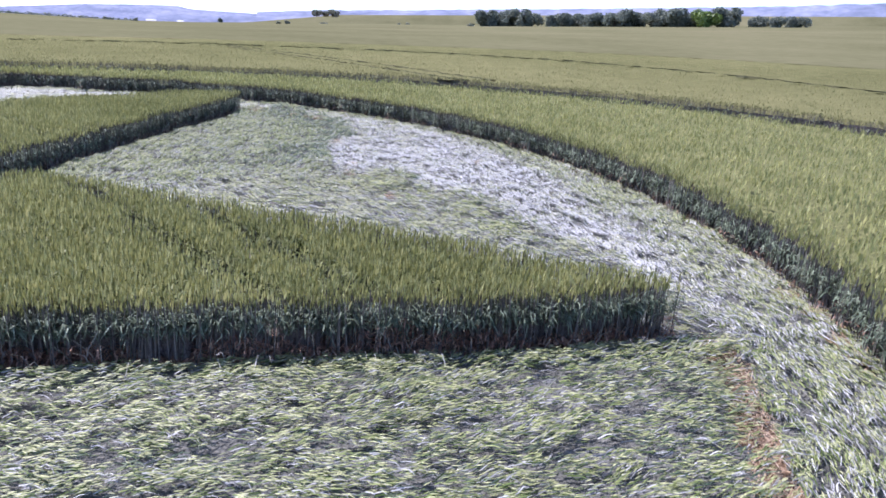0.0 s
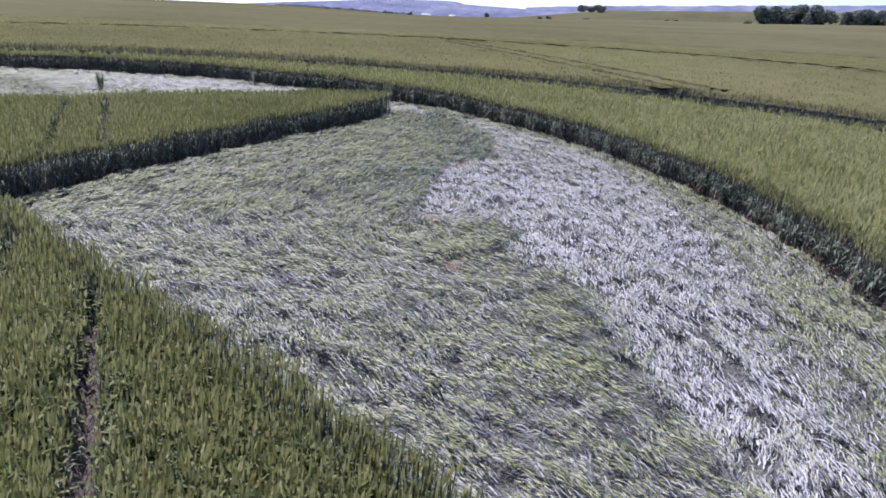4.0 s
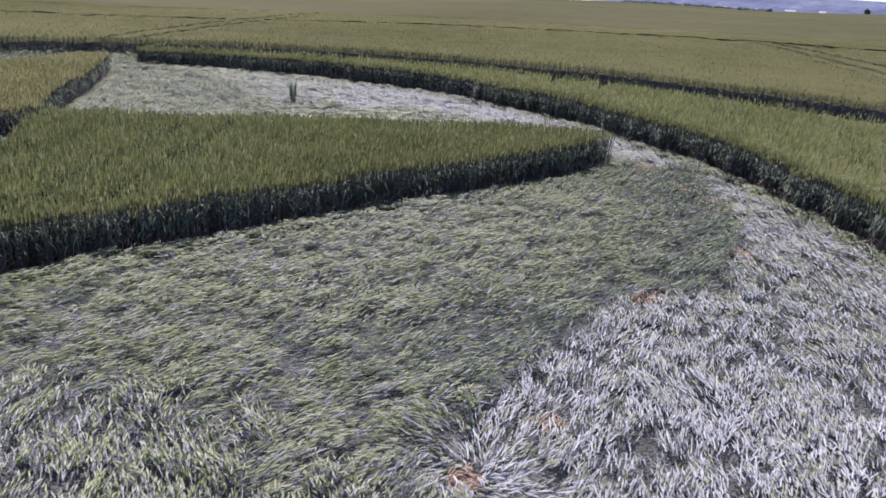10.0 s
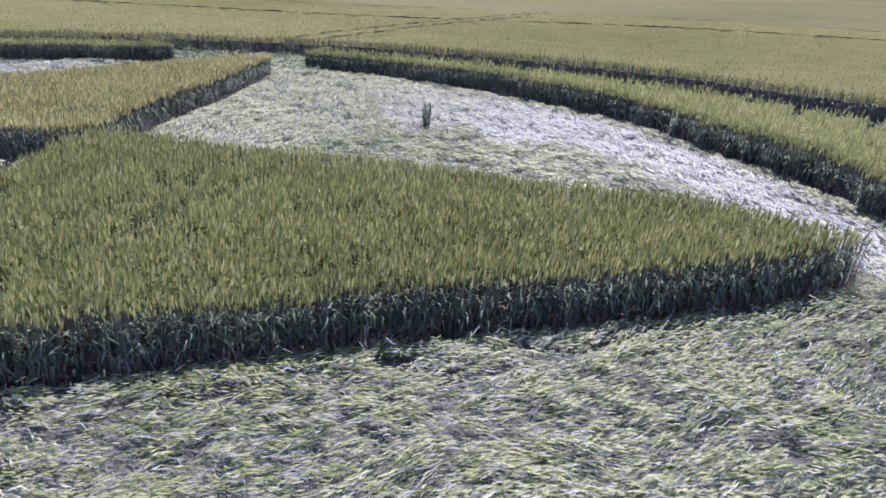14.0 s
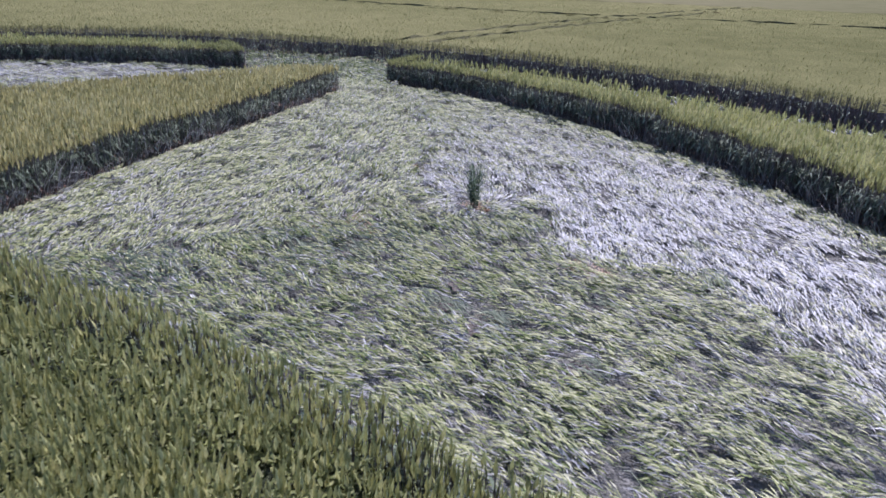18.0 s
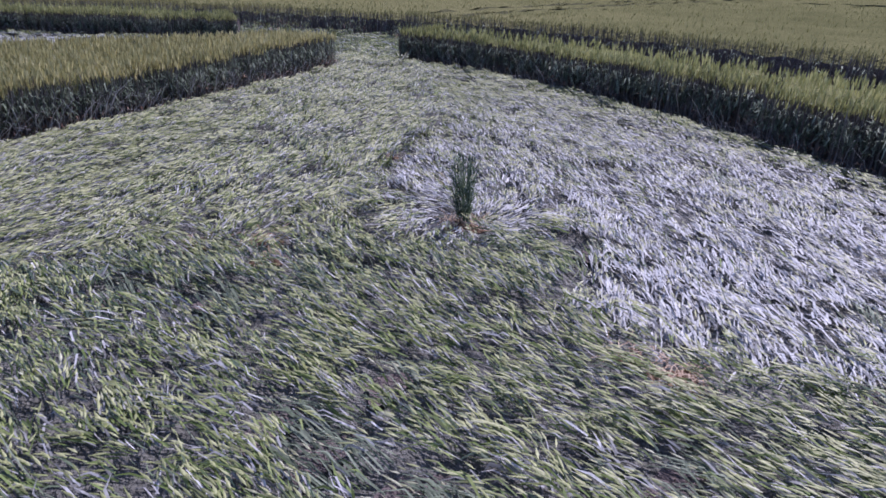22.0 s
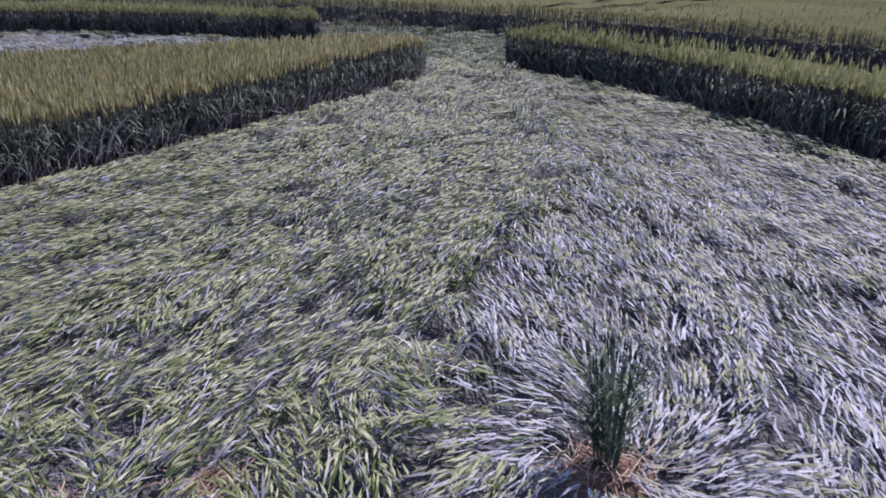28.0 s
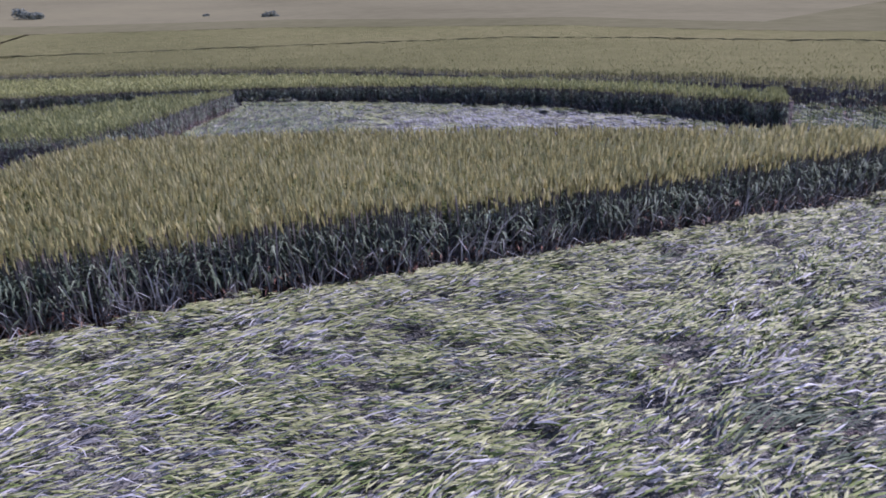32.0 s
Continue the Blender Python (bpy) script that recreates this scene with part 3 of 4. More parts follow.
q = RING_C + (RING_R2 + 0.4 + 34 * rng.random(n) ** 1.6)[:, None] * np.stack([np.cos(a), np.sin(a)], 1)
q = q[(tram_depth(q) < 0.25) & ~drill_gap(q, 0.12)]
stalks(q, field, fold_ears, stem=False, leaves=0, wide=2.6, ear=1.5, tone=FIELD_EAR)
rs = np.r_[RING_R2 + 0.3, np.arange(RING_R2 + 0.6, 82, 0.5)]
v, f = polar_sheet(rs, np.arange(-12, 238.1, 0.45), lambda q: land(q) + 0.87 - 0.2 * (np.hypot(*(q - RING_C).T) < RING_R2 + 0.45) + 0.03 * swell(q, 0.9) + rng.uniform(-0.03, 0.03, len(q)), RING_C, keep=lambda q: tram_depth(q) < 0.5)
part("canopy", v, f, FIELD_CANOPY, field)
for line, half in TRAMS:
    seg = np.hypot(*np.diff(line, axis=0).T)
    along = np.r_[0, np.cumsum(seg)]
    t = np.arange(0, along[-1], 0.6)
    q = np.stack([np.interp(t, along, line[:, 0]), np.interp(t, along, line[:, 1])], 1)
    d = np.gradient(q, axis=0)
    nrm = np.stack([-d[:, 1], d[:, 0]], 1) / np.hypot(*d.T)[:, None]
    wob = 0.10 * swell(q, 1.5)[:, None]
    inside_r = in_field(q) & (np.hypot(*(q - RING_C).T) < 84)
    rows, floor_z = [], 0.52 if half > 0.5 else 0.76
    for off, z in ((-half - 0.9, 0.87), (-half, 0.89), (-half + 0.12, floor_z), (half - 0.12, floor_z), (half, 0.89), (half + 0.9, 0.87)):
        pq = q + nrm * (off + wob)
        rows.append(np.c_[pq, land(pq) + z + (rng.uniform(-0.05, 0.05, len(pq)) if z > 0.5 else 0)])
    v2, w2 = np.concatenate(rows), len(q)
    i = np.arange(w2 - 1)[inside_r[:-1] & inside_r[1:]]
    quad = lambda k: np.stack([i + k * w2, i + 1 + k * w2, i + 1 + (k + 1) * w2, i + (k + 1) * w2], 1)  # noqa: E731
    part("track_shoulder", v2, [np.concatenate([quad(0), quad(4)])], FIELD_CANOPY, field)
    part("wheel_track", v2, [np.concatenate([quad(1), quad(2), quad(3)])], TRACK, field, "dark wheel track pressed through the crop")
inner_rim = np.hypot(*(v[f[0][:, 0], :2] - RING_C).T) < RING_R2 + 1
# shade behind the field's edge is put into the flank's colour
part("canopy_flank", *skirt(v, [f[0][inner_rim]]), SHADE_BROWN, field, "dark green shaded inside of the crop")
rs = np.r_[RING_R2 + 0.15, np.arange(RING_R2 + 2, 82, 4.0)]
v, f = polar_sheet(rs, np.arange(238.1, 348.2, 2.0), lambda q: land(q) + 0.88, RING_C)
part("canopy", v, f, FIELD_CANOPY, field)
rs = np.r_[81.0, np.arange(84, 200, 6.0), np.arange(205, 640, 22.0)]
v, f = polar_sheet(rs, np.linspace(-20, 182, 136), lambda q: land(q) + 0.89, RING_C)
part("far_canopy", v, f, FIELD, field, smooth=True)
v, f = polar_sheet(rs[rs < 97], np.linspace(182, 340, 106), lambda q: land(q) + 0.89, RING_C)
part("far_canopy", v, f, FIELD, field, smooth=True)
v, f = polar_sheet(rs[rs > 95], np.linspace(182, 340, 106), lambda q: land(q) + 0.89, RING_C)
part("hillside_canopy", v, f, SLOPE, field, "browner crop on the rising slope", smooth=True)

# ---- flattened wheat ----
SWIRLS = [np.array([-1.83, 17.78]), np.array([-20.78, 27.53]), turn_out([(17.8, 0)], 172)[0], turn_out([(17.8, 0)], 243)[0], turn_out([(17.8, 0)], 317)[0]]
EDGE_U = [0, 0.12, 0.2, 0.3, 0.4, 0.46, 0.52, 0.6, 0.7, 0.8, 0.9, 1.0]
EDGE_R = [22.6, 21.2, 20.4, 19.5, 18.5, 18.3, 17.7, 18.0, 20.2, 21.7, 23.4, 24.2]
# the same border in the first and second patch, with its lobes
LOBES = [
    ([0, 0.12, 0.2, 0.26, 0.30, 0.34, 0.355, 0.38, 0.41, 0.43, 0.46, 0.475, 0.485, 0.53, 0.57, 0.60, 0.64, 0.675, 0.69, 0.705, 0.72, 0.75, 0.78, 0.84, 0.94, 1.0],
     [22.6, 21.2, 20.2, 19.65, 19.5, 19.4, 18.9, 18.4, 18.2, 18.45, 18.5, 17.8, 16.7, 16.7, 17.0, 17.3, 17.9, 18.2, 18.9, 19.4, 20.6, 20.8, 21.4, 22.1, 22.9, 24.0]),
    ([0, 0.12, 0.22, 0.31, 0.345, 0.36, 0.37, 0.385, 0.40, 0.42, 0.44, 0.47, 0.485, 0.495, 0.52, 0.6, 0.7, 0.8, 0.9, 1.0],
     [22.6, 21.6, 21.0, 20.65, 20.7, 20.4, 19.7, 19.5, 19.2, 18.8, 19.1, 19.7, 19.7, 17.9, 17.7, 18.0, 20.2, 21.7, 23.4, 24.2]),
]


def lay(p):
    """Which way the crop lies at a place (an angle), how much pale sheen its colour holds there (0 to 1) and its lift
    off the ground.
    """
    r, az = polar(p)
    rel = (az - TIPS[0]) % 360
    starts = np.array([t - TIPS[0] for t in TIPS] + [360.0])
    k = np.clip(np.searchsorted(starts, rel, "right") - 1, 0, 4)
    u = (rel - starts[k]) / (starts[k + 1] - starts[k])
    rb = np.interp(u, EDGE_U, EDGE_R) + 0.42 * swell(p, 1.3) + 0.3 * np.sin(u * 38)
    for i, (us, radii) in enumerate(LOBES):
        rb = np.where(k == i, np.interp(u, us, radii) + 0.06 * swell(p, 1.3), rb)
    rb = rb + 0.08 * swell(p, 0.5) + 0.10 * np.sin(p[:, 0] * 91.7 + p[:, 1] * 57.3)
    rb = np.where((k == 4) & (u > 0.6), 22.2 + 0.1 * swell(p, 0.5), rb)
    tangent = np.radians(az) + math.pi / 2
    tips = np.array(TIPS)
    back = np.radians(tips[k] + 163.0)
    front = np.radians(tips[(k + 1) % 5] + 196.0 + 180)
    # the outer sweep's sheen, painted by place as paler stalks
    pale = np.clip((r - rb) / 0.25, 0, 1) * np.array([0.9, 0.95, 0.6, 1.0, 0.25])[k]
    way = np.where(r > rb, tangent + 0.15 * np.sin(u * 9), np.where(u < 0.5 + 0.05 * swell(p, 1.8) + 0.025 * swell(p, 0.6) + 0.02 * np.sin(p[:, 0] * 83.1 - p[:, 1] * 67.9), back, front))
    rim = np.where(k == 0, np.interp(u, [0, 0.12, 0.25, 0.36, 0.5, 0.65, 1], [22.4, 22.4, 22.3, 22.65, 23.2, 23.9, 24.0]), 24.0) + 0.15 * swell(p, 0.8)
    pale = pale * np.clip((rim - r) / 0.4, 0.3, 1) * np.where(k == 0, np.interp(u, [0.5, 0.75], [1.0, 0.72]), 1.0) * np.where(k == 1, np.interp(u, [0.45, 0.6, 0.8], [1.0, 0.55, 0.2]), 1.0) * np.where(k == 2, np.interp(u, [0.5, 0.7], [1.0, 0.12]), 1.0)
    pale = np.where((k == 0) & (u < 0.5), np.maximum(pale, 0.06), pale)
    s = np.array(SWIRLS)[k]
    d = p - s
    near = np.hypot(*d.T)
    spin = np.arctan2(d[:, 1], d[:, 0]) + 0.5
    way = np.where(near < 1.0, spin, way)
    rise = 0.23 * np.exp(-np.maximum(rb - r, 0) / 0.35) * (r < rb) + 0.03 * (1 + swell(p, 0.8))
    inner = np.array([(0.6, 0.85), (0.9, 0.85), (0.75, 0.95), (0.5, 0.5), (0.8, 1.1)])[k]
    green = np.where(u < 0.5, inner[:, 0], inner[:, 1]) * (1 - pale) + 0.4 * (r > np.where((k == 0) & (u < 0.6), 22.6, R_IN - 0.7))
    # lush growth; in the first patch also shade under the overlapping edge, as colour
    lush_shade = np.where(k == 0, ((u > 0.56) * np.exp(-np.maximum(rb - r, 0) / 1.9) + 0.8 * (u < 0.46) * np.exp(-np.maximum(rb - r, 0) / 0.6)), (k == 1) * (0.85 + 0.4 * swell(p, 1.5)) * np.exp(-np.maximum(0.5 - u, 0) * r * 1.25 / 4.5)) * (r < rb) * (u > 0.2)
    lush_shade = np.where((k == 1) & (u > 0.5), 0, lush_shade)
    lush_shade = np.where((k == 2) & (u > 0.55), 0.6 + 0.4 * swell(p, 2.0), lush_shade)
    lush_shade = np.where((k == 4) & (r < 22.0), 0.25 + 0.3 * swell(p, 1.4), lush_shade)
    green = np.clip(green, 0, 1) + np.where(k == 0, 1.1, 0.5) * lush_shade
    green = np.where(r > R_IN + 0.1, 1.05, green)
    pale = np.where(r > R_IN + 0.1, 0.0, pale)
    return way + 0.24 * swell(p, 2.2), pale, rise, np.clip(green, 0, 1.5)


def ruffle(p):
    """Long low ripples that run the way the crop lies, from -1 to 1."""
    way = lay(p)[0]
    r, az = polar(p)
    along, across = p[:, 0] * np.cos(way) + p[:, 1] * np.sin(way), -p[:, 0] * np.sin(way) + p[:, 1] * np.cos(way)
    return swell(np.stack([along * 0.4, across], 1), 0.42)


# hollows under rucked-up stalks: place and size
HOLLOWS = [(-27.2, 23.55, 0.45), (-24.82, 24.55, 0.4), (-24.36, 25.5, 0.4), (-26.7, 22.4, 0.3), (-27.61, 24.64, 0.35), (-23.78, 23.14, 0.3), (-23.9, 24.2, 0.3), (-26.6, 25.14, 0.3), (-24.54, 25.92, 0.35), (-22.86, 29.03, 0.35), (-21.75, 26.55, 0.5), (-17.62, 26.72, 0.4), (-17.19, 25.99, 0.4), (-16.85, 26.3, 0.4), (-16.46, 26.76, 0.45), (-18.98, 25.25, 0.4), (-17.2, 30.2, 0.4),
           (-16.5, 28.3, 0.4), (-19.84, 28.75, 0.45), (-17.3, 30.2, 0.35), (-23.5, 23.5, 0.3), (-25.1, 27.4, 0.3), (-15.2, 27.6, 0.4), (-14.0, 25.6, 0.35), (-19.1, 24.4, 0.35), (-18.3, 30.6, 0.35), (-22.2, 31.0, 0.35),
           (-2.4, 24.1, 0.55), (-0.1, 17.4, 0.5), (0.9, 15.4, 0.4), (-2.5, 12.9, 0.35), (-7.2, 16.4, 0.4), (-8.0, 13.0, 0.4), (-6.2, 13.1, 0.35), (-5.4, 13.6, 0.3), (-3.3, 14.0, 0.35), (-3.8, 12.1, 0.4), (-3.0, 11.3, 0.35), (-2.0, 11.8, 0.3), (-1.7, 11.2, 0.35), (-0.5, 12.9, 0.3), (0.1, 12.4, 0.3), (-6.2, 14.4, 0.35), (-8.3, 16.4, 0.4), (3.5, 11.8, 0.35), (-3.1, 23.5, 0.4), (-5.0, 21.0, 0.3), (2.2, 13.0, 0.4), (-34.4, 12.0, 0.5), (-38.5, 3.0, 0.5), (3.0, 10.9, 0.35)]


def hollow(p):
    """How near a place is to one of the hollows, 0 to 1: slots across the way of the crop."""
    hit = np.zeros(len(p))
    for x, y, size in HOLLOWS:
        way = float(lay(np.array([[x, y]]))[0][0])
        d = p - np.array([x, y])
        al, ac = d @ np.array([math.cos(way), math.sin(way)]), d @ np.array([-math.sin(way), math.cos(way)])
        hit = np.maximum(hit, np.exp(-((al / (size * 0.3)) ** 2) - (ac / (size * 0.8)) ** 2))
    return hit


def in_lay(p):
    r, az = polar(p)
    ok = r < R_IN + 0.05
    gap = in_gap(p) & (np.hypot(*(p - RING_C).T) < RING_R2)
    path = (np.hypot(*(p - RING_C).T) > RING_R1) & (np.hypot(*(p - RING_C).T) < RING_R2)
    ok |= gap | path
    for poly in ISLANDS:
        ok &= ~(inside(p, poly) & (edge_distance(p, poly) > 0.06))
    return ok


# bare spots: place and size
BARE = [(-20.78, 27.52, 0.24), (-1.83, 17.76, 0.19), (-0.40, 15.28, 0.22), (-1.87, 19.15, 0.16), (-2.9, 22.9, 0.26), (-7.5, 30.25, 0.42), (-4.45, 28.42, 0.36), (-5.0, 28.75, 0.25), (-5.8, 29.2, 0.28), (-2.9, 26.0, 0.26), (2.12, 20.2, 0.15),
        (5.2, 6.95, 0.23), (5.15, 6.6, 0.20), (5.1, 6.25, 0.24), (5.05, 5.85, 0.22), (4.98, 5.5, 0.23), (4.87, 5.1, 0.22), (4.8, 4.75, 0.22), (4.7, 4.35, 0.24), (4.62, 3.95, 0.22), (4.55, 3.55, 0.24), (4.48, 3.1, 0.24),
        (7.25, 6.75, 0.17), (7.25, 7.3, 0.2), (7.38, 8.45, 0.17), (7.26, 9.3, 0.17), (6.95, 4.9, 0.15),
        (-17.62, 28.76, 0.2), (-17.95, 28.5, 0.12), (-20.40, 25.4, 0.2), (-19.90, 25.5, 0.14), (-20.25, 24.73, 0.12), (-22.4, 27.45, 0.08), (-23.13, 26.02, 0.09), (-23.6, 26.73, 0.09)]


def lying(p, parent, ear_share=0.8, wide=1.0, lock=9):
    """Crop pressed flat round the given places, in locks of stalks that fell together: leaves and stems in four tones, and ears."""
    p = p[:len(p) // lock]
    m = len(p)
    way, pale, rise, green = lay(p)
    wave = ruffle(p)
    clump = 0.75 * swell(p, 0.26) + 0.45 * swell(p, 0.7)
    rise = rise + 0.05 * np.clip(wave + 0.4, 0, 1.2) ** 2 + 0.2 * np.clip(hollow(p), 0, 0.6) + 0.022 * np.clip(clump + 0.5, 0, 1.5) + rng.uniform(0, 0.10, m) * (1 - 0.35 * pale)
    tint = swell(p, 1.1) + 0.5 * wave + 0.5 * clump + rng.normal(0, 0.7, m)
    lush_shade = np.clip(green - 0.95, 0, 0.5)
    loose = 0.13 + 0.15 * np.clip(swell(p, 1.6) + 0.4, 0, 1.3) - 0.08 * np.clip(lush_shade * 2, 0, 1)
    way = way + rng.normal(0, 1, m) * loose + 0.16 * swell(p, 0.6) + 0.18 * swell(p, 0.3)
    green = np.clip(green + 0.17 * tint, 0, 1)
    pale = np.clip(pale * (0.9 + 0.2 * wave + 0.2 * swell(p, 0.9) + rng.normal(0, 0.16, m)), 0, 1)
    eared = np.clip(0.50 + 0.4 * green + 0.6 * clump + rng.normal(0, 0.3, m), 0.03, 1.4)
    near = np.min([edge_distance(p, poly) for poly in ISLANDS], 0)
    near = np.clip(0.25 + np.minimum(near, np.abs(polar(p)[0] - R_IN)) / 0.6, 0, 1)
    i = np.repeat(np.arange(m), lock)
    n = len(i)
    across, along = np.clip(rng.normal(0, 0.055, n), -0.12, 0.12), rng.uniform(-0.16, 0.16, n)
    d = flat(way[i])
    q = p[i] + (d[:, :2] * along[:, None] + np.stack([-d[:, 1], d[:, 0]], 1) * across[:, None]) * wide
    ok = np.ones(n, bool)
    for x, y, r in BARE:
        ok &= np.hypot(q[:, 0] - x, q[:, 1] - y) > r * 0.72
    ok &= hollow(q) < 0.6
    i, across, q = i[ok], across[ok], q[ok]
    n = len(i)
    pale, green, lush_shade, eared = pale[i], green[i], lush_shade[i], eared[i]
    turn = way[i] + across * 1.6 * rng.uniform(-0.4, 1.0, m)[i] + rng.normal(0, 0.17, n)
    z = 0.015 + (rise[i] + (0.035 * (1 - (across / 0.12) ** 2) + rng.uniform(0, 0.035, n)) * (1 - 0.3 * pale)) * near[i]
    a = np.c_[q, land(q) + z]
    ln = col(rng.uniform(0.09, 0.27, n)) * wide
    b = a + flat(turn) * ln * 0.5 + np.array([[0, 0, 1]]) * col(rng.uniform(0.005, 0.045, n) * (1 - 0.4 * pale))
    c = a + flat(turn + rng.normal(0, 0.16, n)) * ln + np.array([[0, 0, 1]]) * col(np.maximum(rng.normal(0, 0.025, n) * (1 - 0.4 * pale), 0.004 - z))
    roll = rng.normal(0, 1, n) * (0.5 - 0.2 * pale)
    side = flat(turn + 1.5708) * col(np.cos(roll)) + np.array([[0, 0, 1]]) * col(np.sin(roll))
    w = col(rng.uniform(0.004, 0.0095, n) * (1 + 0.12 * pale)) * wide
    # stalks that take the painted sheen, most of them in the pale sweep
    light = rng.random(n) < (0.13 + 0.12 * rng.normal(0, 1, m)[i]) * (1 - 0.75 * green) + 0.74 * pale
    fresh = ~light & (rng.random(n) < 0.62 * green + 0.5 * lush_shade)
    # deep tone for lush stalks and for the painted edge shade
    deep = fresh & (rng.random(n) < 1.8 * lush_shade)
    fresh = fresh & ~deep
    for pick, mat, name in ((deep, TUFT, "lush_lying_layer"), (~light & ~fresh & ~deep, LYING_LEAF, "lying_leaf_layer"), (fresh, LYING_GREEN, "green_lying_layer"), (light, LYING_PALE_SHEEN, "pale_lying_layer")):
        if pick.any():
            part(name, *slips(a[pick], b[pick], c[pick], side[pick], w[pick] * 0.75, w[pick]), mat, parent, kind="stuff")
    e = rng.random(n) < ear_share * (1 - 0.62 * pale) * (1 - 1.2 * lush_shade) * eared * 1.15
    deep = e & (rng.random(n) < 0.15 + 0.8 * green)
    for pick, mat in ((e & ~deep, LYING_EAR), (deep, LYING_EAR_GREEN)):
        k = int(pick.sum())
        ew = flat(turn[pick] + rng.normal(0, 0.10, k)) + np.array([[0, 0, 1]]) * col(rng.normal(0.02, 0.10, k))
        part("lying_ear_layer", *slim_ears(a[pick] + flat(turn[pick]) * 0.05 + np.array([[0, 0, 0.05]]), ew, col(rng.uniform(0.085, 0.13, k)) * wide, col(rng.uniform(0.007, 0.0105, k)) * wide), mat, parent, kind="stuff")


def patch_of(p, lo, hi):
    az = polar(p)[1]
    rel = (az - lo) % 360
    return rel < (hi - lo) % 360


PATCHES = [
    ("flattened wheat in front of the first pointed island", 281.0, -6.7, 470, ((-6, -6), (10, 8.5))),
    ("swirled patch of flattened wheat with a silvery outer sweep", -6.7, 65.3, 520, ((-12, 5), (9, 35))),
    ("flattened wheat patch with a small standing tuft in it", 65.3, 137.3, 600, ((-36, 17), (-6, 35))),
    ("far patch of flattened wheat beyond the yellowing wedge", 137.3, 207.0, 150, ((-43, -5), (-19, 28))),
]
for label, lo, hi, dens, box in PATCHES:
    bed = thing("flattened_wheat", label, "flattened crop", "flattened patches", "stuff")
    p = scatter(box, dens)
    p = p[in_lay(p) & patch_of(p, lo, hi) & (polar(p)[0] < R_IN + 0.05)]
    p = p[((swell(p, 0.4) > -0.72) & (ruffle(p) > -0.62)) | (rng.random(len(p)) < 0.3)]
    p = p[hollow(p) < 0.42]
    p = p[hollow(p + 0.16 * flat(lay(p)[0])[:, :2]) < 0.42]
    lying(p, bed, wide=1.0 if dens > 200 else 1.35)
bed = thing("flattened_wheat", "flattened wheat in the middle of the circle and beyond", "flattened crop", "flattened patches", "stuff")
p = scatter((CENTRE - R_IN, CENTRE + R_IN), 20)
p = p[in_lay(p) & (polar(p)[0] < R_IN + 0.05)]
for _, lo, hi, _, box in PATCHES:
    p = p[~(patch_of(p, lo, hi) & (p > np.array(box[0])).all(1) & (p < np.array(box[1])).all(1))]
lying(p, bed, wide=2.1)
bed = thing("flattened_wheat", "trodden strip of flattened wheat outside the crescent", "flattened crop", "flattened patches", "stuff")
p = scatter(((-50, -6), (30, 43)), 60)
p = p[in_lay(p) & (polar(p)[0] > R_IN + 0.05)]
lying(p, bed, 0.3, wide=1.7)

# the crushed bed below the lying stalks
v, f = polar_sheet(np.arange(0, 47, 0.5), np.arange(0, 360.1, 1.2), lambda q: land(q) + 0.014 + 0.02 * (1 + swell(q, 0.7)), keep=lambda q: (polar(q)[0] < R_IN + 0.4) | (np.hypot(*(q - RING_C).T) < RING_R2 + 0.4))
litter = new("crushed_litter", raw_mesh("crushed_litter", v, f, MAT_BED, True))
tagged(litter, "matted layer of crushed grey-green straw on the soil", "crop litter", kind="stuff")

# ---- small things in the flattened crop ----


def bare_patch(x, y, r, label="bare patch of orange straw stubble showing through the flattened wheat"):
    """A spot where the stalks part: rough soil with short broken straw."""
    z = float(land(np.array([[x, y]]))[0])
    ob = thing("bare_patch", label, "bare soil", "bare patches", at=(x, y, z))
    n = 18
    a = np.linspace(0, 2 * math.pi, n, endpoint=False)
    rr = r * (1 + 0.25 * np.sin(a * 3 + x) + rng.normal(0, 0.12, n))
    rim = np.stack([np.cos(a) * rr, np.sin(a) * rr, np.full(n, 0.045)], 1)
    mid = np.stack([np.cos(a) * rr * 0.55, np.sin(a) * rr * 0.55, 0.085 + rng.normal(0, 0.008, n)], 1)
    v = np.concatenate([rim, mid, [[0, 0, 0.09]]])
    i = np.arange(n)
    j = (i + 1) % n
    part("soil", v, [np.stack([i, j, j + n, i + n], 1), np.stack([i + n, j + n, np.full(n, 2 * n)], 1)], SOIL, ob, smooth=True)
    k = int(800 * r * (r + 0.25))
    g, q = rng.uniform(0, 6.28, k), r * np.sqrt(rng.random(k))
    s = np.stack([np.cos(g) * q, np.sin(g) * q, rng.uniform(0.07, 0.12, k)], 1)
    way = rng.uniform(0, 6.28, k)
    ln = col(rng.uniform(0.05, 0.16, k))
    e = s + flat(way) * ln + np.array([[0, 0, 1]]) * col(rng.uniform(0.0, 0.07, k))
    t = e + flat(way + rng.normal(0, 0.5, k)) * ln - np.array([[0, 0, 1]]) * col(rng.uniform(0.0, 0.06, k))
    part("straw", *slips(s, e, t, flat(way + 1.57), 0.004, 0.0045), STRAW, ob, "broken orange straw", kind="stuff")
    return ob


for x, y, r in BARE[1:]:
    bare_patch(x, y, r)


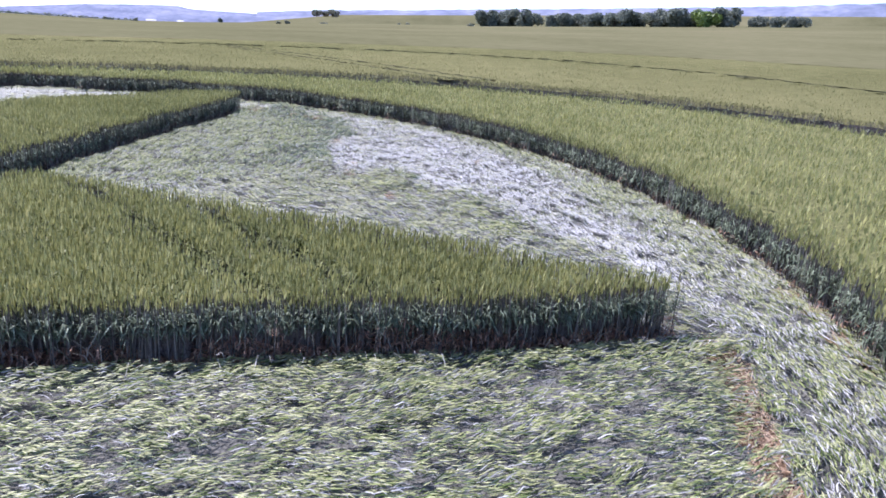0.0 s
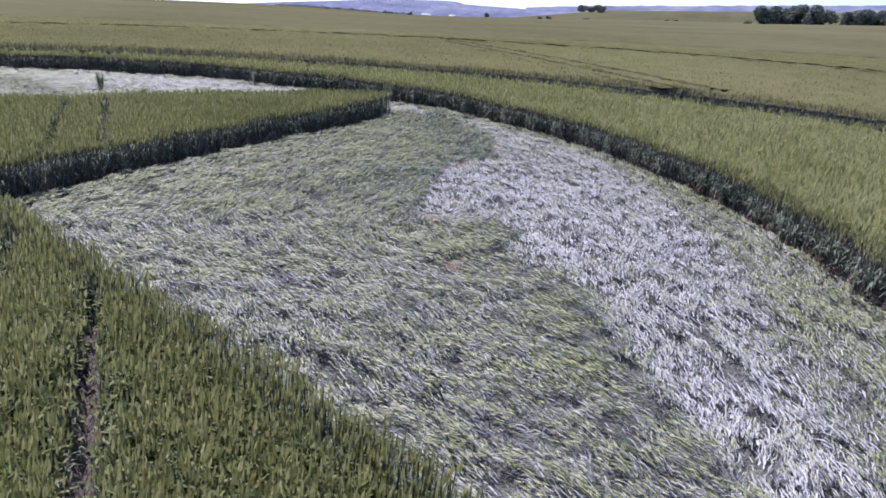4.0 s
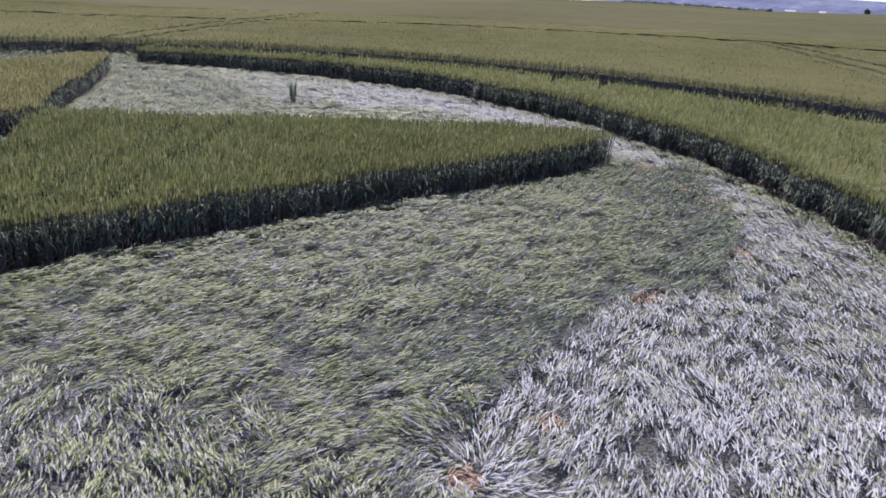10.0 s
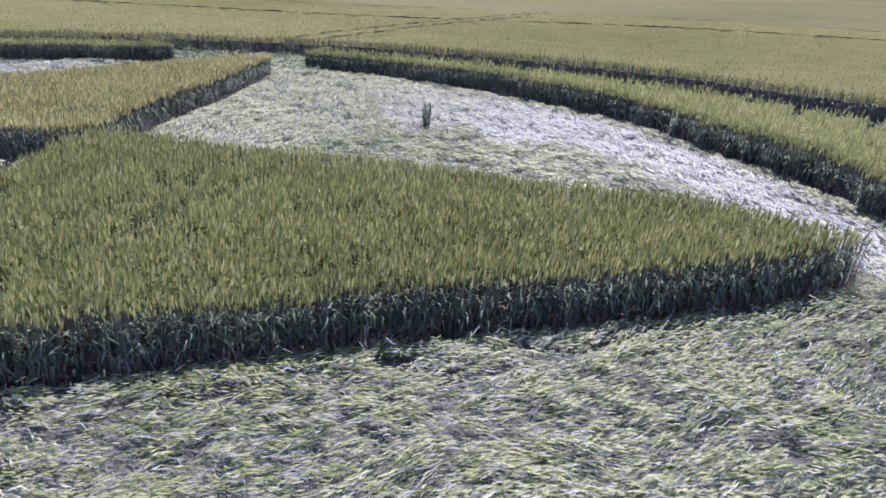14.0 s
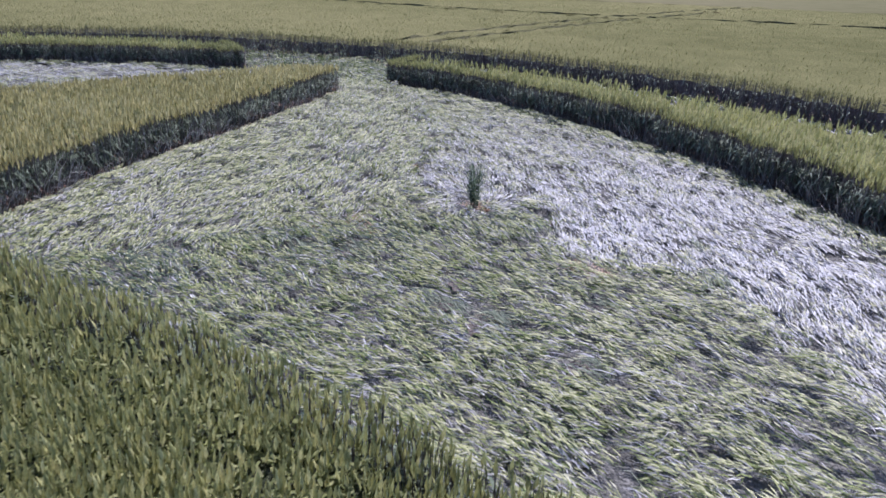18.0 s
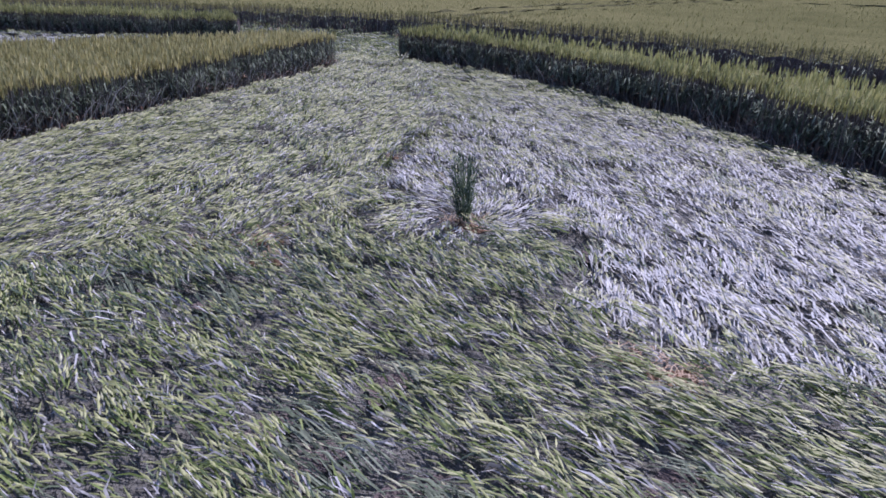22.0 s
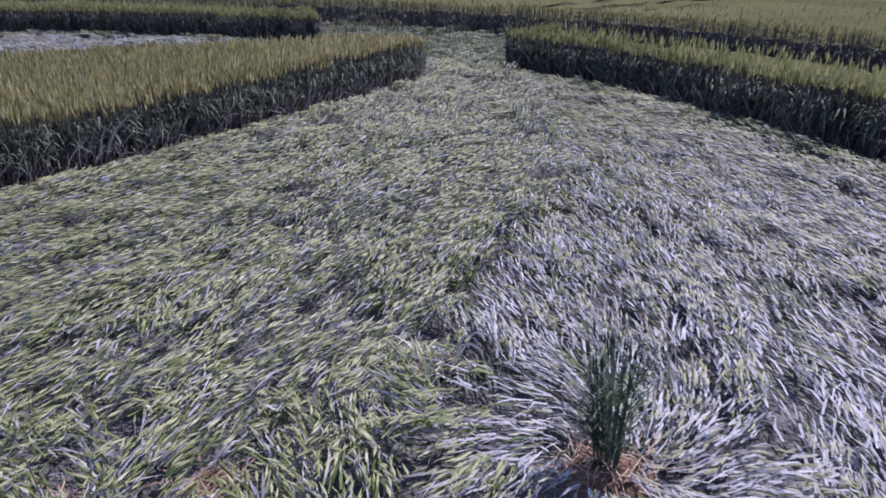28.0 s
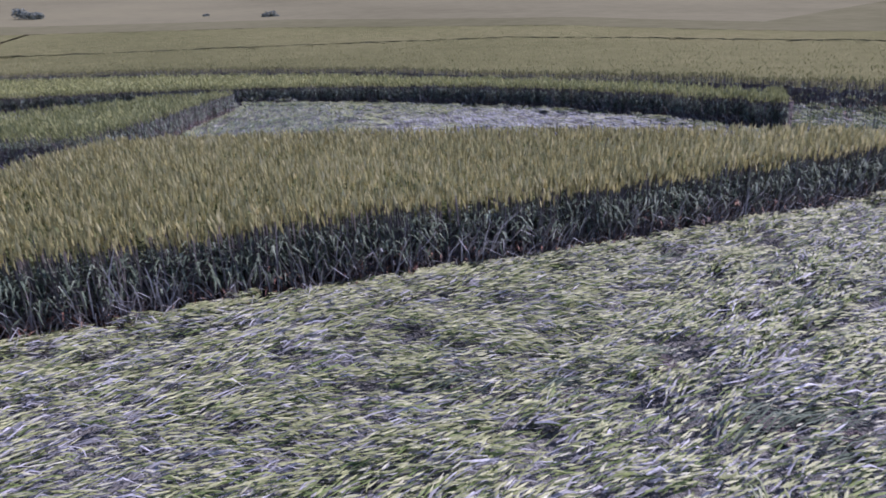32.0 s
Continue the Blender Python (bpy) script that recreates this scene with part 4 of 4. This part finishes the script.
def sheaf(name, x, y, count, tall, spread, material, label, category, ear=True, foot=0.08):
    """A little upright bunch: each stem and each ear a part, with the leaves of the bunch."""
    z = float(land(np.array([[x, y]]))[0])
    ob = thing(name, label, category, at=(x, y, z))
    soups = []
    for i in range(count):
        g = rng.uniform(0, 6.28)
        a = np.array([[math.cos(g) * foot * rng.random(), math.sin(g) * foot * rng.random(), 0.03]])
        h = tall * rng.uniform(0.7, 1.0)
        b = a + np.array([[math.cos(g) * spread * 0.4, math.sin(g) * spread * 0.4, h * 0.55]]) * rng.uniform(0.8, 1.0)
        c = a + np.array([[math.cos(g) * spread, math.sin(g) * spread, h]])
        s = flat(np.array([rng.uniform(0, 6.28)]))
        stem = part("stem", *ribbons(a, b, c, s, 0.006, 0.005, 0.004), material, ob)
        if ear:
            way = (c - b) / np.linalg.norm(c - b)
            part("ear", *ears(c, way, 0.10, 0.008), material, stem)
        for _ in range(6):
            t = rng.uniform(0.15, 0.95)
            m = a + (c - a) * t
            q = g + rng.normal(0, 0.9)
            d = np.array([[math.cos(q), math.sin(q), 0]])
            ln = rng.uniform(0.10, 0.26)
            soups.append(ribbons(m, m + d * ln * 0.4 + np.array([[0, 0, ln * 0.55]]), m + d * ln * 0.8 + np.array([[0, 0, ln * rng.uniform(0.3, 0.9)]]), np.array([[-d[0, 1], d[0, 0], 0]]), 0.006, 0.007, 0.001))
    part("leaf_fan", *join(*soups), material, ob, kind="stuff")
    return ob


sheaf("wheat_tuft", -20.80, 27.54, 34, 0.82, 0.07, TUFT, "lone upright tuft of dark green wheat with an orange foot", "wheat tuft")
bare_patch(*BARE[0], "ring of orange stubble around the foot of the tuft")
sheaf("wheat_sprig", -22.9, 26.6, 5, 0.3, 0.16, WEED, "small green sprig standing in the flattened wheat", "wheat tuft", False)
sheaf("wheat_sprig", -26.2, 25.1, 5, 0.25, 0.14, WEED, "small green sprig standing in the flattened wheat", "wheat tuft", False)
sheaf("wheat_sprig", -23.2, 25.9, 4, 0.22, 0.14, WEED, "small green sprig standing in the flattened wheat", "wheat tuft", False)
sheaf("wheat_sprig", -28.8, 24.9, 5, 0.25, 0.12, WEED, "small green sprig standing in the flattened wheat", "wheat tuft", False)


def heap(x, y, size):
    """A ruck in the flattened crop: leaves arching over a dark hollow."""
    p = np.array([[x, y]])
    way = float(lay(p)[0][0])
    z = float(land(p)[0])
    ob = thing("wheat_ruck", "rucked-up heap of bent wheat stalks over a dark hollow", "flattened crop", "rucks in the flattened wheat", at=(x, y, z))
    m = 14
    g = np.linspace(0, 2 * math.pi, m, endpoint=False)
    rr = 1 + 0.25 * np.sin(g * 3 + x) + rng.normal(0, 0.1, m)
    ax, ay = np.array([math.cos(way), math.sin(way), 0]), np.array([-math.sin(way), math.cos(way), 0])
    rim = (np.cos(g) * rr * size * 0.3)[:, None] * ax + (np.sin(g) * rr * size * 0.72)[:, None] * ay + np.array([[0, 0, 0.075]])
    i = np.arange(m)
    # the hollow's shade, painted as a dark disc
    part("hollow_floor", np.concatenate([rim, [[0, 0, 0.06]]]), [np.stack([i, (i + 1) % m, np.full(m, m)], 1)], SHADE_BROWN, ob, "dark disc with the hollow's shade put into its colour")
    n = int(44 * size / 0.35)
    across = rng.normal(0, size * 0.55, n)
    d, s = np.array([math.cos(way), math.sin(way), 0]), np.array([-math.sin(way), math.cos(way), 0])
    hump = 0.13 * np.exp(-(across / (size * 0.6)) ** 2)
    a = across[:, None] * s + d * col(rng.normal(-size * 0.75, 0.10, n)) + np.array([[0, 0, 1]]) * col(0.09 + 0.3 * hump)
    b = a + d * col(rng.uniform(0.10, 0.2, n)) + np.array([[0, 0, 1]]) * col(hump * rng.uniform(0.5, 1.1, n))
    c = b + d * col(rng.uniform(0.10, 0.22, n)) + s * col(rng.normal(0, 0.03, n)) - np.array([[0, 0, 1]]) * col(hump * rng.uniform(0.2, 0.7, n))
    w = col(rng.uniform(0.004, 0.009, n))
    part("bent_layer", *ribbons(a, b, c, np.repeat(s[None], n, 0), w, w, w * 0.3), LEAF, ob, kind="stuff")
    k = n // 2
    part("ear_layer", *slim_ears(c[:k], np.repeat(d[None], k, 0) + rng.normal(0, 0.12, (k, 3)), 0.1, 0.008), LYING_EAR, ob, kind="stuff")
    return ob


for x, y, size in HOLLOWS:
    heap(x, y, size)

# single stalks at the rims of the stands, near enough to be told apart
def one_stalk(seed, parent):
    r = np.random.default_rng(seed)
    h, g = r.uniform(0.84, 1.0), r.uniform(0, 6.28)
    lean = r.uniform(0.03, 0.16)
    a, c = np.zeros((1, 3)), np.array([[math.cos(g) * lean, math.sin(g) * lean, h]])
    b = c * 0.5 + np.array([[0.01, 0.01, 0.02]])
    soups = [ribbons(a, b, c, flat(np.array([g + 1.57 * k])), 0.0035, 0.003, 0.0025) for k in (0, 1)]
    for k in range(3):
        q, t, ln = r.uniform(0, 6.28), r.uniform(0.3, 0.85), r.uniform(0.14, 0.26)
        m, d = c * t, np.array([[math.cos(q), math.sin(q), 0]])
        soups.append(ribbons(m, m + d * ln * 0.45 + np.array([[0, 0, ln * 0.4]]), m + d * ln + np.array([[0, 0, -ln * r.uniform(0, 0.5)]]), np.array([[-d[0, 1], d[0, 0], 0]]), 0.006, 0.007, 0.001))
    ob = part("stalk", *join(*soups), LEAF, parent)
    way = (c - b) / np.linalg.norm(c - b)
    part("ear", *ears(c, way + np.array([[0.1, 0.05, 0]]), 0.11, 0.009), EAR, ob)
    return ob


stands = [o for o in scene.objects if o.name.startswith("wheat_island")][:3]
samples = [one_stalk(90 + i, stands[0]) for i in range(6)]
for k, stand in enumerate(stands):
    spots, _ = rim_places(ISLANDS[k], 46)
    for i, (x, y) in enumerate(spots):
        z = float(land(np.array([[x, y]]))[0])
        src = samples[i % 6]
        ob = src if k == 0 and i < 6 else copy_thing(src, Matrix.Identity(4))
        ob.parent = stand
        ob.location, ob.rotation_euler = (x, y, z), (0, 0, i * 2.4)

# stray stalks that stand up again
strays = thing("stray_stalks", "thin stray wheat stalks lifting out of the flattened crop", "wheat stalks", kind="stuff")
p = scatter(((-34, 5), (8, 34)), 5.0)
p = p[in_lay(p) & (polar(p)[0] < R_IN)]
way = lay(p)[0]
n = len(p)
a = lift(p, 0.05)
h = rng.uniform(0.08, 0.3, n)
b = a + flat(way) * col(h * 0.8) + np.array([[0, 0, 1]]) * col(h * 0.8)
c = b + flat(way + rng.normal(0, 0.3, n)) * col(h * 0.6) + np.array([[0, 0, 1]]) * col(h * rng.uniform(-0.2, 0.4, n))
part("stalk_layer", *ribbons(a, b, c, flat(way + 1.57), 0.004, 0.0045, 0.001), LEAF, strays, kind="stuff")

# green regrowth in the opening of the crescent
weeds = thing("weeds", "low bright green weeds and regrowth in the path opening", "weeds", kind="stuff")
g = np.radians(rng.uniform(134.6, 156, 9000))
p = CENTRE + rng.uniform(R_IN - 1.5, 31.5, 9000)[:, None] * np.stack([np.cos(g), np.sin(g)], 1)
p = p[(swell(p, 1.2) > -0.35) & ~in_ring(p) & ~in_field(p)]
n = len(p)
a, g = lift(p, 0.03), rng.uniform(0, 6.28, n)
b = a + flat(g) * col(rng.uniform(0.03, 0.08, n)) + np.array([[0, 0, 1]]) * col(rng.uniform(0.08, 0.24, n))
c = b + flat(g) * col(rng.uniform(0.05, 0.12, n)) + np.array([[0, 0, 1]]) * col(rng.uniform(-0.06, 0.05, n))
part("blade_layer", *ribbons(a, b, c, flat(g + 1.57), 0.007, 0.009, 0.002), WEED, weeds, kind="stuff")

# taller stalks left standing along the way out
g = np.radians(rng.uniform(134, 156, 2000))
p = CENTRE + rng.uniform(R_IN + 0.6, 32.0, 2000)[:, None] * np.stack([np.cos(g), np.sin(g)], 1)
edge = RING_R2 - np.hypot(*(p - RING_C).T)
p = p[(swell(p, 0.9) > 0.5 - 0.8 * np.exp(-np.abs(edge) / 0.7)) & (edge > -0.3) & ~in_ring(p)]
stalks(p, weeds, slim_ears, tall=0.74, leaves=3, low=0.3, wide=1.2, dry=1)

# ---- far country ----


def ridge(name, az, el, dist, material, label, low=-260.0, rough=0.0, step=0.25):
    """A far rise of land: a long swell whose crest follows the given bearings and rises."""
    azs = np.arange(az[0], az[-1] + 0.01, step)
    top = 4.7 + dist * np.tan(np.radians(np.interp(azs, az, el))) + rough * np.convolve(rng.normal(0, 1, len(azs)), np.ones(3) / 3, "same")
    rows = []
    for f, d in ((0.0, -0.22), (0.45, -0.12), (0.8, -0.05), (1.0, 0.0), (0.9, 0.05), (0.2, 0.2)):
        r = dist * (1 + d)
        rows.append(np.stack([1 + r * np.cos(np.radians(azs)), r * np.sin(np.radians(azs)), low + (top - low) * f], 1))
    w = len(azs)
    i = (np.arange(len(rows) - 1)[:, None] * w + np.arange(w - 1)[None]).ravel()
    ob = new(name, raw_mesh(name, np.concatenate(rows), [np.stack([i, i + 1, i + w + 1, i + w], 1)], material, True))
    return tagged(ob, label, "hill", kind="structure")


ridge("backdrop_field", [40, 58, 75, 88, 98, 104, 109], [1.4, 1.12, 0.45, -0.12, -0.55, -1.3, -1.75], 1100, FIELD, "pale fields rising beyond the wood", -60)
# ridges from here on wear the haze as their own blue
ridge("backdrop_downs", [30, 45, 59, 64, 68, 80, 90, 98, 104], [2.4, 2.3, 1.95, 1.6, 1.35, 0.72, 0.2, -0.2, -0.62], 2300, HILL_HAZE, "far wooded downs on the skyline, tinted blue for haze", -120, 1.2)
ridge("backdrop_valley", [97, 102, 106, 110, 114, 118, 123], [-0.6, -0.85, -0.95, -1.1, -1.25, -1.5, -1.9], 1900, HILL_HAZE, "wooded valley in the distance, tinted blue for haze", -150, 1.6)
ridge("backdrop_escarpment", [102, 104.5, 107, 108.6, 109.4, 110.2, 113, 116, 119, 122, 126, 132], [-0.9, -0.72, -0.66, -0.62, -0.46, -0.42, -0.48, -0.60, -0.85, -1.05, -1.35, -1.9], 3600, HILL_HAZE, "long flat-topped hill on the skyline, tinted blue for haze", -240)
ridge("backdrop_haze", [0, 30, 60, 90, 100, 130, 150, 180, 200], [1.0, 1.0, 0.6, -0.6, -1.2, -1.6, -1.6, -1.0, -0.6], 4300, HILL_HAZE, "last rise of land, tinted pale blue for haze", -300)


def leaf_crown(seed, w, d, h, n, size):
    """A crown out of many small leaf clumps, set on overlapping lobes, with gaps."""
    r = np.random.default_rng(seed)
    lobes = r.uniform(-1, 1, (9, 3)) * np.array([w * 0.34, d * 0.34, h * 0.30]) + np.array([0, 0, h * 0.45])
    k = r.integers(0, 9, n)
    dirs = r.normal(size=(n, 3))
    dirs /= np.linalg.norm(dirs, axis=1)[:, None]
    p = lobes[k] + dirs * np.array([w * 0.26, d * 0.26, h * 0.27]) * r.uniform(0.75, 1.08, (n, 1))
    p[:, 2] = np.maximum(p[:, 2], h * 0.04)
    u = r.normal(size=(n, 3))
    u /= np.linalg.norm(u, axis=1)[:, None]
    v = np.cross(u, dirs)
    v /= np.linalg.norm(v, axis=1)[:, None] + 1e-9
    s = size * r.uniform(0.6, 1.3, (n, 1))
    return many(np.stack([p - u * s, p - v * s * 0.7, p + u * s, p + v * s * 0.7], 1), [[[0, 1, 2, 3]]])


def trunk(h, r):
    a = np.linspace(0, 2 * math.pi, 8, endpoint=False)
    rings = [np.stack([np.cos(a) * q, np.sin(a) * q, np.full(8, z)], 1) for q, z in ((r * 1.4, -0.3), (r, h * 0.15), (r * 0.7, h * 0.45), (r * 0.3, h * 0.7))]
    i = np.arange(8)
    f = np.concatenate([np.stack([i, (i + 1) % 8, (i + 1) % 8 + 8, i + 8], 1) + 8 * k for k in range(3)])
    v = np.concatenate(rings)
    limbs = []
    for k in range(5):
        g = k * 1.3
        limbs.append(ribbons(np.array([[0, 0, h * (0.3 + 0.06 * k)]]), np.array([[math.cos(g) * h * 0.12, math.sin(g) * h * 0.12, h * (0.45 + 0.05 * k)]]), np.array([[math.cos(g) * h * 0.25, math.sin(g) * h * 0.25, h * 0.7]]), np.array([[-math.sin(g), math.cos(g), 0]]), r * 0.35, r * 0.25, r * 0.08))
    return join((v, [f]), *limbs)


def tree(seed, w, h, material, label, name="tree", clumps=1700):
    ob = thing(name, label, "tree")
    part("crown", *leaf_crown(seed, w * 1.25, w * 1.1, h, clumps, h * 0.075), material, ob, kind="stuff")
    part("trunk", *trunk(h, w * 0.035), BARK, ob)
    return ob


def place(az, dist, origin=(0.7, -2.7)):
    p = np.array([[origin[0] + dist * math.cos(radians(az)), origin[1] + dist * math.sin(radians(az))]])
    return float(p[0, 0]), float(p[0, 1]), float(land(p)[0])


def stand_tree(ob, at, scale, turn):
    ob.location, ob.scale, ob.rotation_euler = at, (scale, scale, scale), (0, 0, turn)
    return ob


WOOD_LABEL = "dark green round-crowned tree in a field wood"
KINDS = [tree(11, 10, 10, TREE_LEAF_HAZED, WOOD_LABEL), tree(12, 11, 9.5, TREE_LEAF_HAZED, WOOD_LABEL), tree(13, 9, 10.5, TREE_LEAF_HAZED, WOOD_LABEL)]
for ob in KINDS:
    ob["group"] = "trees of the field wood"
spots = [86.4, 85.5, 84.6, 83.7, 83.0, 81.2, 80.3, 79.4, 78.5, 77.6, 76.7, 75.8, 74.9, 74.0, 73.1, 72.2, 71.3, 69.0, 68.7, 66.6, 65.4, 64.5, 63.9]
for i, az in enumerate(spots):
    h = 1.05 if az > 82.5 else (0.85 + 0.012 * (81.2 - az) * 2 if az > 68 else 0.72)
    at = place(az, 440 + 14 * ((i * 7) % 5) / 4)
    at = (at[0], at[1], at[2] - 0.4)
    src = KINDS[i % 3]
    if i < 3:
        stand_tree(src, at, h, i * 1.7)
    else:
        t = copy_thing(src, Matrix.Identity(4))
        stand_tree(t, at, h * (0.92 + 0.05 * (i % 4)), i * 1.7)
light_tree = tree(17, 11, 11, TREE_LIGHT, "bright yellow-green tree among the darker wood")
stand_tree(light_tree, place(70.1, 436), 1.0, 0.4)
for az, dist, sc in ((99.55, 787, 0.75), (98.9, 790, 0.6), (98.3, 787, 0.85)):
    at = place(az, dist)
    far_z = 4.7 + dist * math.tan(radians(-0.62))
    t = copy_thing(KINDS[1], Matrix.Identity(4))
    t["label"], t["group"] = "lone round tree on the far skyline", "skyline trees"
    stand_tree(t, (at[0], at[1], far_z - 1.5), sc, az)


def bush(seed, w, h, at, label="dark green bush standing alone in the field"):
    ob = thing("bush", label, "bush", "field bushes", at=at)
    part("foliage", *leaf_crown(seed, w, w * 0.8, h, 1100, h * 0.085), TREE_LEAF_HAZED, ob, kind="stuff")
    part("stem", *trunk(h * 0.8, w * 0.03), BARK, ob)
    return ob


for i, (az, dist, w, h) in enumerate(((102.4, 420, 3.2, 2.2), (101.7, 420, 3.0, 2.6), (99.0, 470, 4.5, 1.9), (93.2, 560, 4.0, 2.2), (92.6, 560, 3.5, 2.2), (87.6, 446, 4.5, 2.6), (114.3, 560, 4.0, 3.0), (112.4, 560, 4.0, 3.0), (106.6, 600, 4, 5))):
    bush(30 + i, w, h, place(az, dist))
for i, (x, y, w, h) in enumerate(((-63.8, -96.2, 3.8, 2.1), (-87.2, -66.5, 2.4, 1.3), (-83.5, -78.5, 1.1, 0.8), (-61.0, -105.0, 2.5, 1.2))):
    bush(50 + i, w, h, (x, y, float(land(np.array([[x, y]]))[0]) + 0.5))
# a hedge along the far edge of the field
hedge = thing("hedge", "dark hedge along the far edge of the wheat field", "hedge", kind="stuff")
soups = []
for i, az in enumerate(np.arange(112.6, 122.5, 0.34)):
    x, y, z = place(az, 600 - 2 * (az - 112))
    v, f = leaf_crown(70 + i, 5.5, 4, 2.6 + 0.5 * math.sin(i * 2.1), 90, 0.5)
    soups.append((v + np.array([[x, y, z]]), f))
part("foliage", *join(*soups), TREE_LEAF_HAZED, hedge, kind="stuff")
# low farm sheds in the valley
for az, w in ((111.4, 10.0), (109.4, 6.0)):
    x, y, _ = place(az, 880)
    z = 4.7 + 880 * math.tan(radians(-1.72))
    shed = thing("farm_shed", "low pale farm shed in the hazy valley", "building", "farm sheds", at=(x, y, z))
    shed.rotation_euler = (0, 0, radians(az - 90))
    hw, dp, ht = w / 2, 5.0, 3.0
    box = np.array([[sx * hw, sy * dp, sz] for sz in (-6, ht) for sx, sy in ((-1, -1), (1, -1), (1, 1), (-1, 1))])
    part("wall", box, [np.array([[0, 1, 5, 4], [1, 2, 6, 5], [2, 3, 7, 6], [3, 0, 4, 7]])], PLASTER, shed)
    roof = np.array([[-hw - 0.4, -dp - 0.4, ht], [hw + 0.4, -dp - 0.4, ht], [hw + 0.4, dp + 0.4, ht], [-hw - 0.4, dp + 0.4, ht], [-hw - 0.4, 0, ht + 1.6], [hw + 0.4, 0, ht + 1.6]])
    part("roof", roof, [np.array([[0, 1, 5, 4], [2, 3, 4, 5]]), np.array([[3, 0, 4], [1, 2, 5]])], PLASTER, shed)
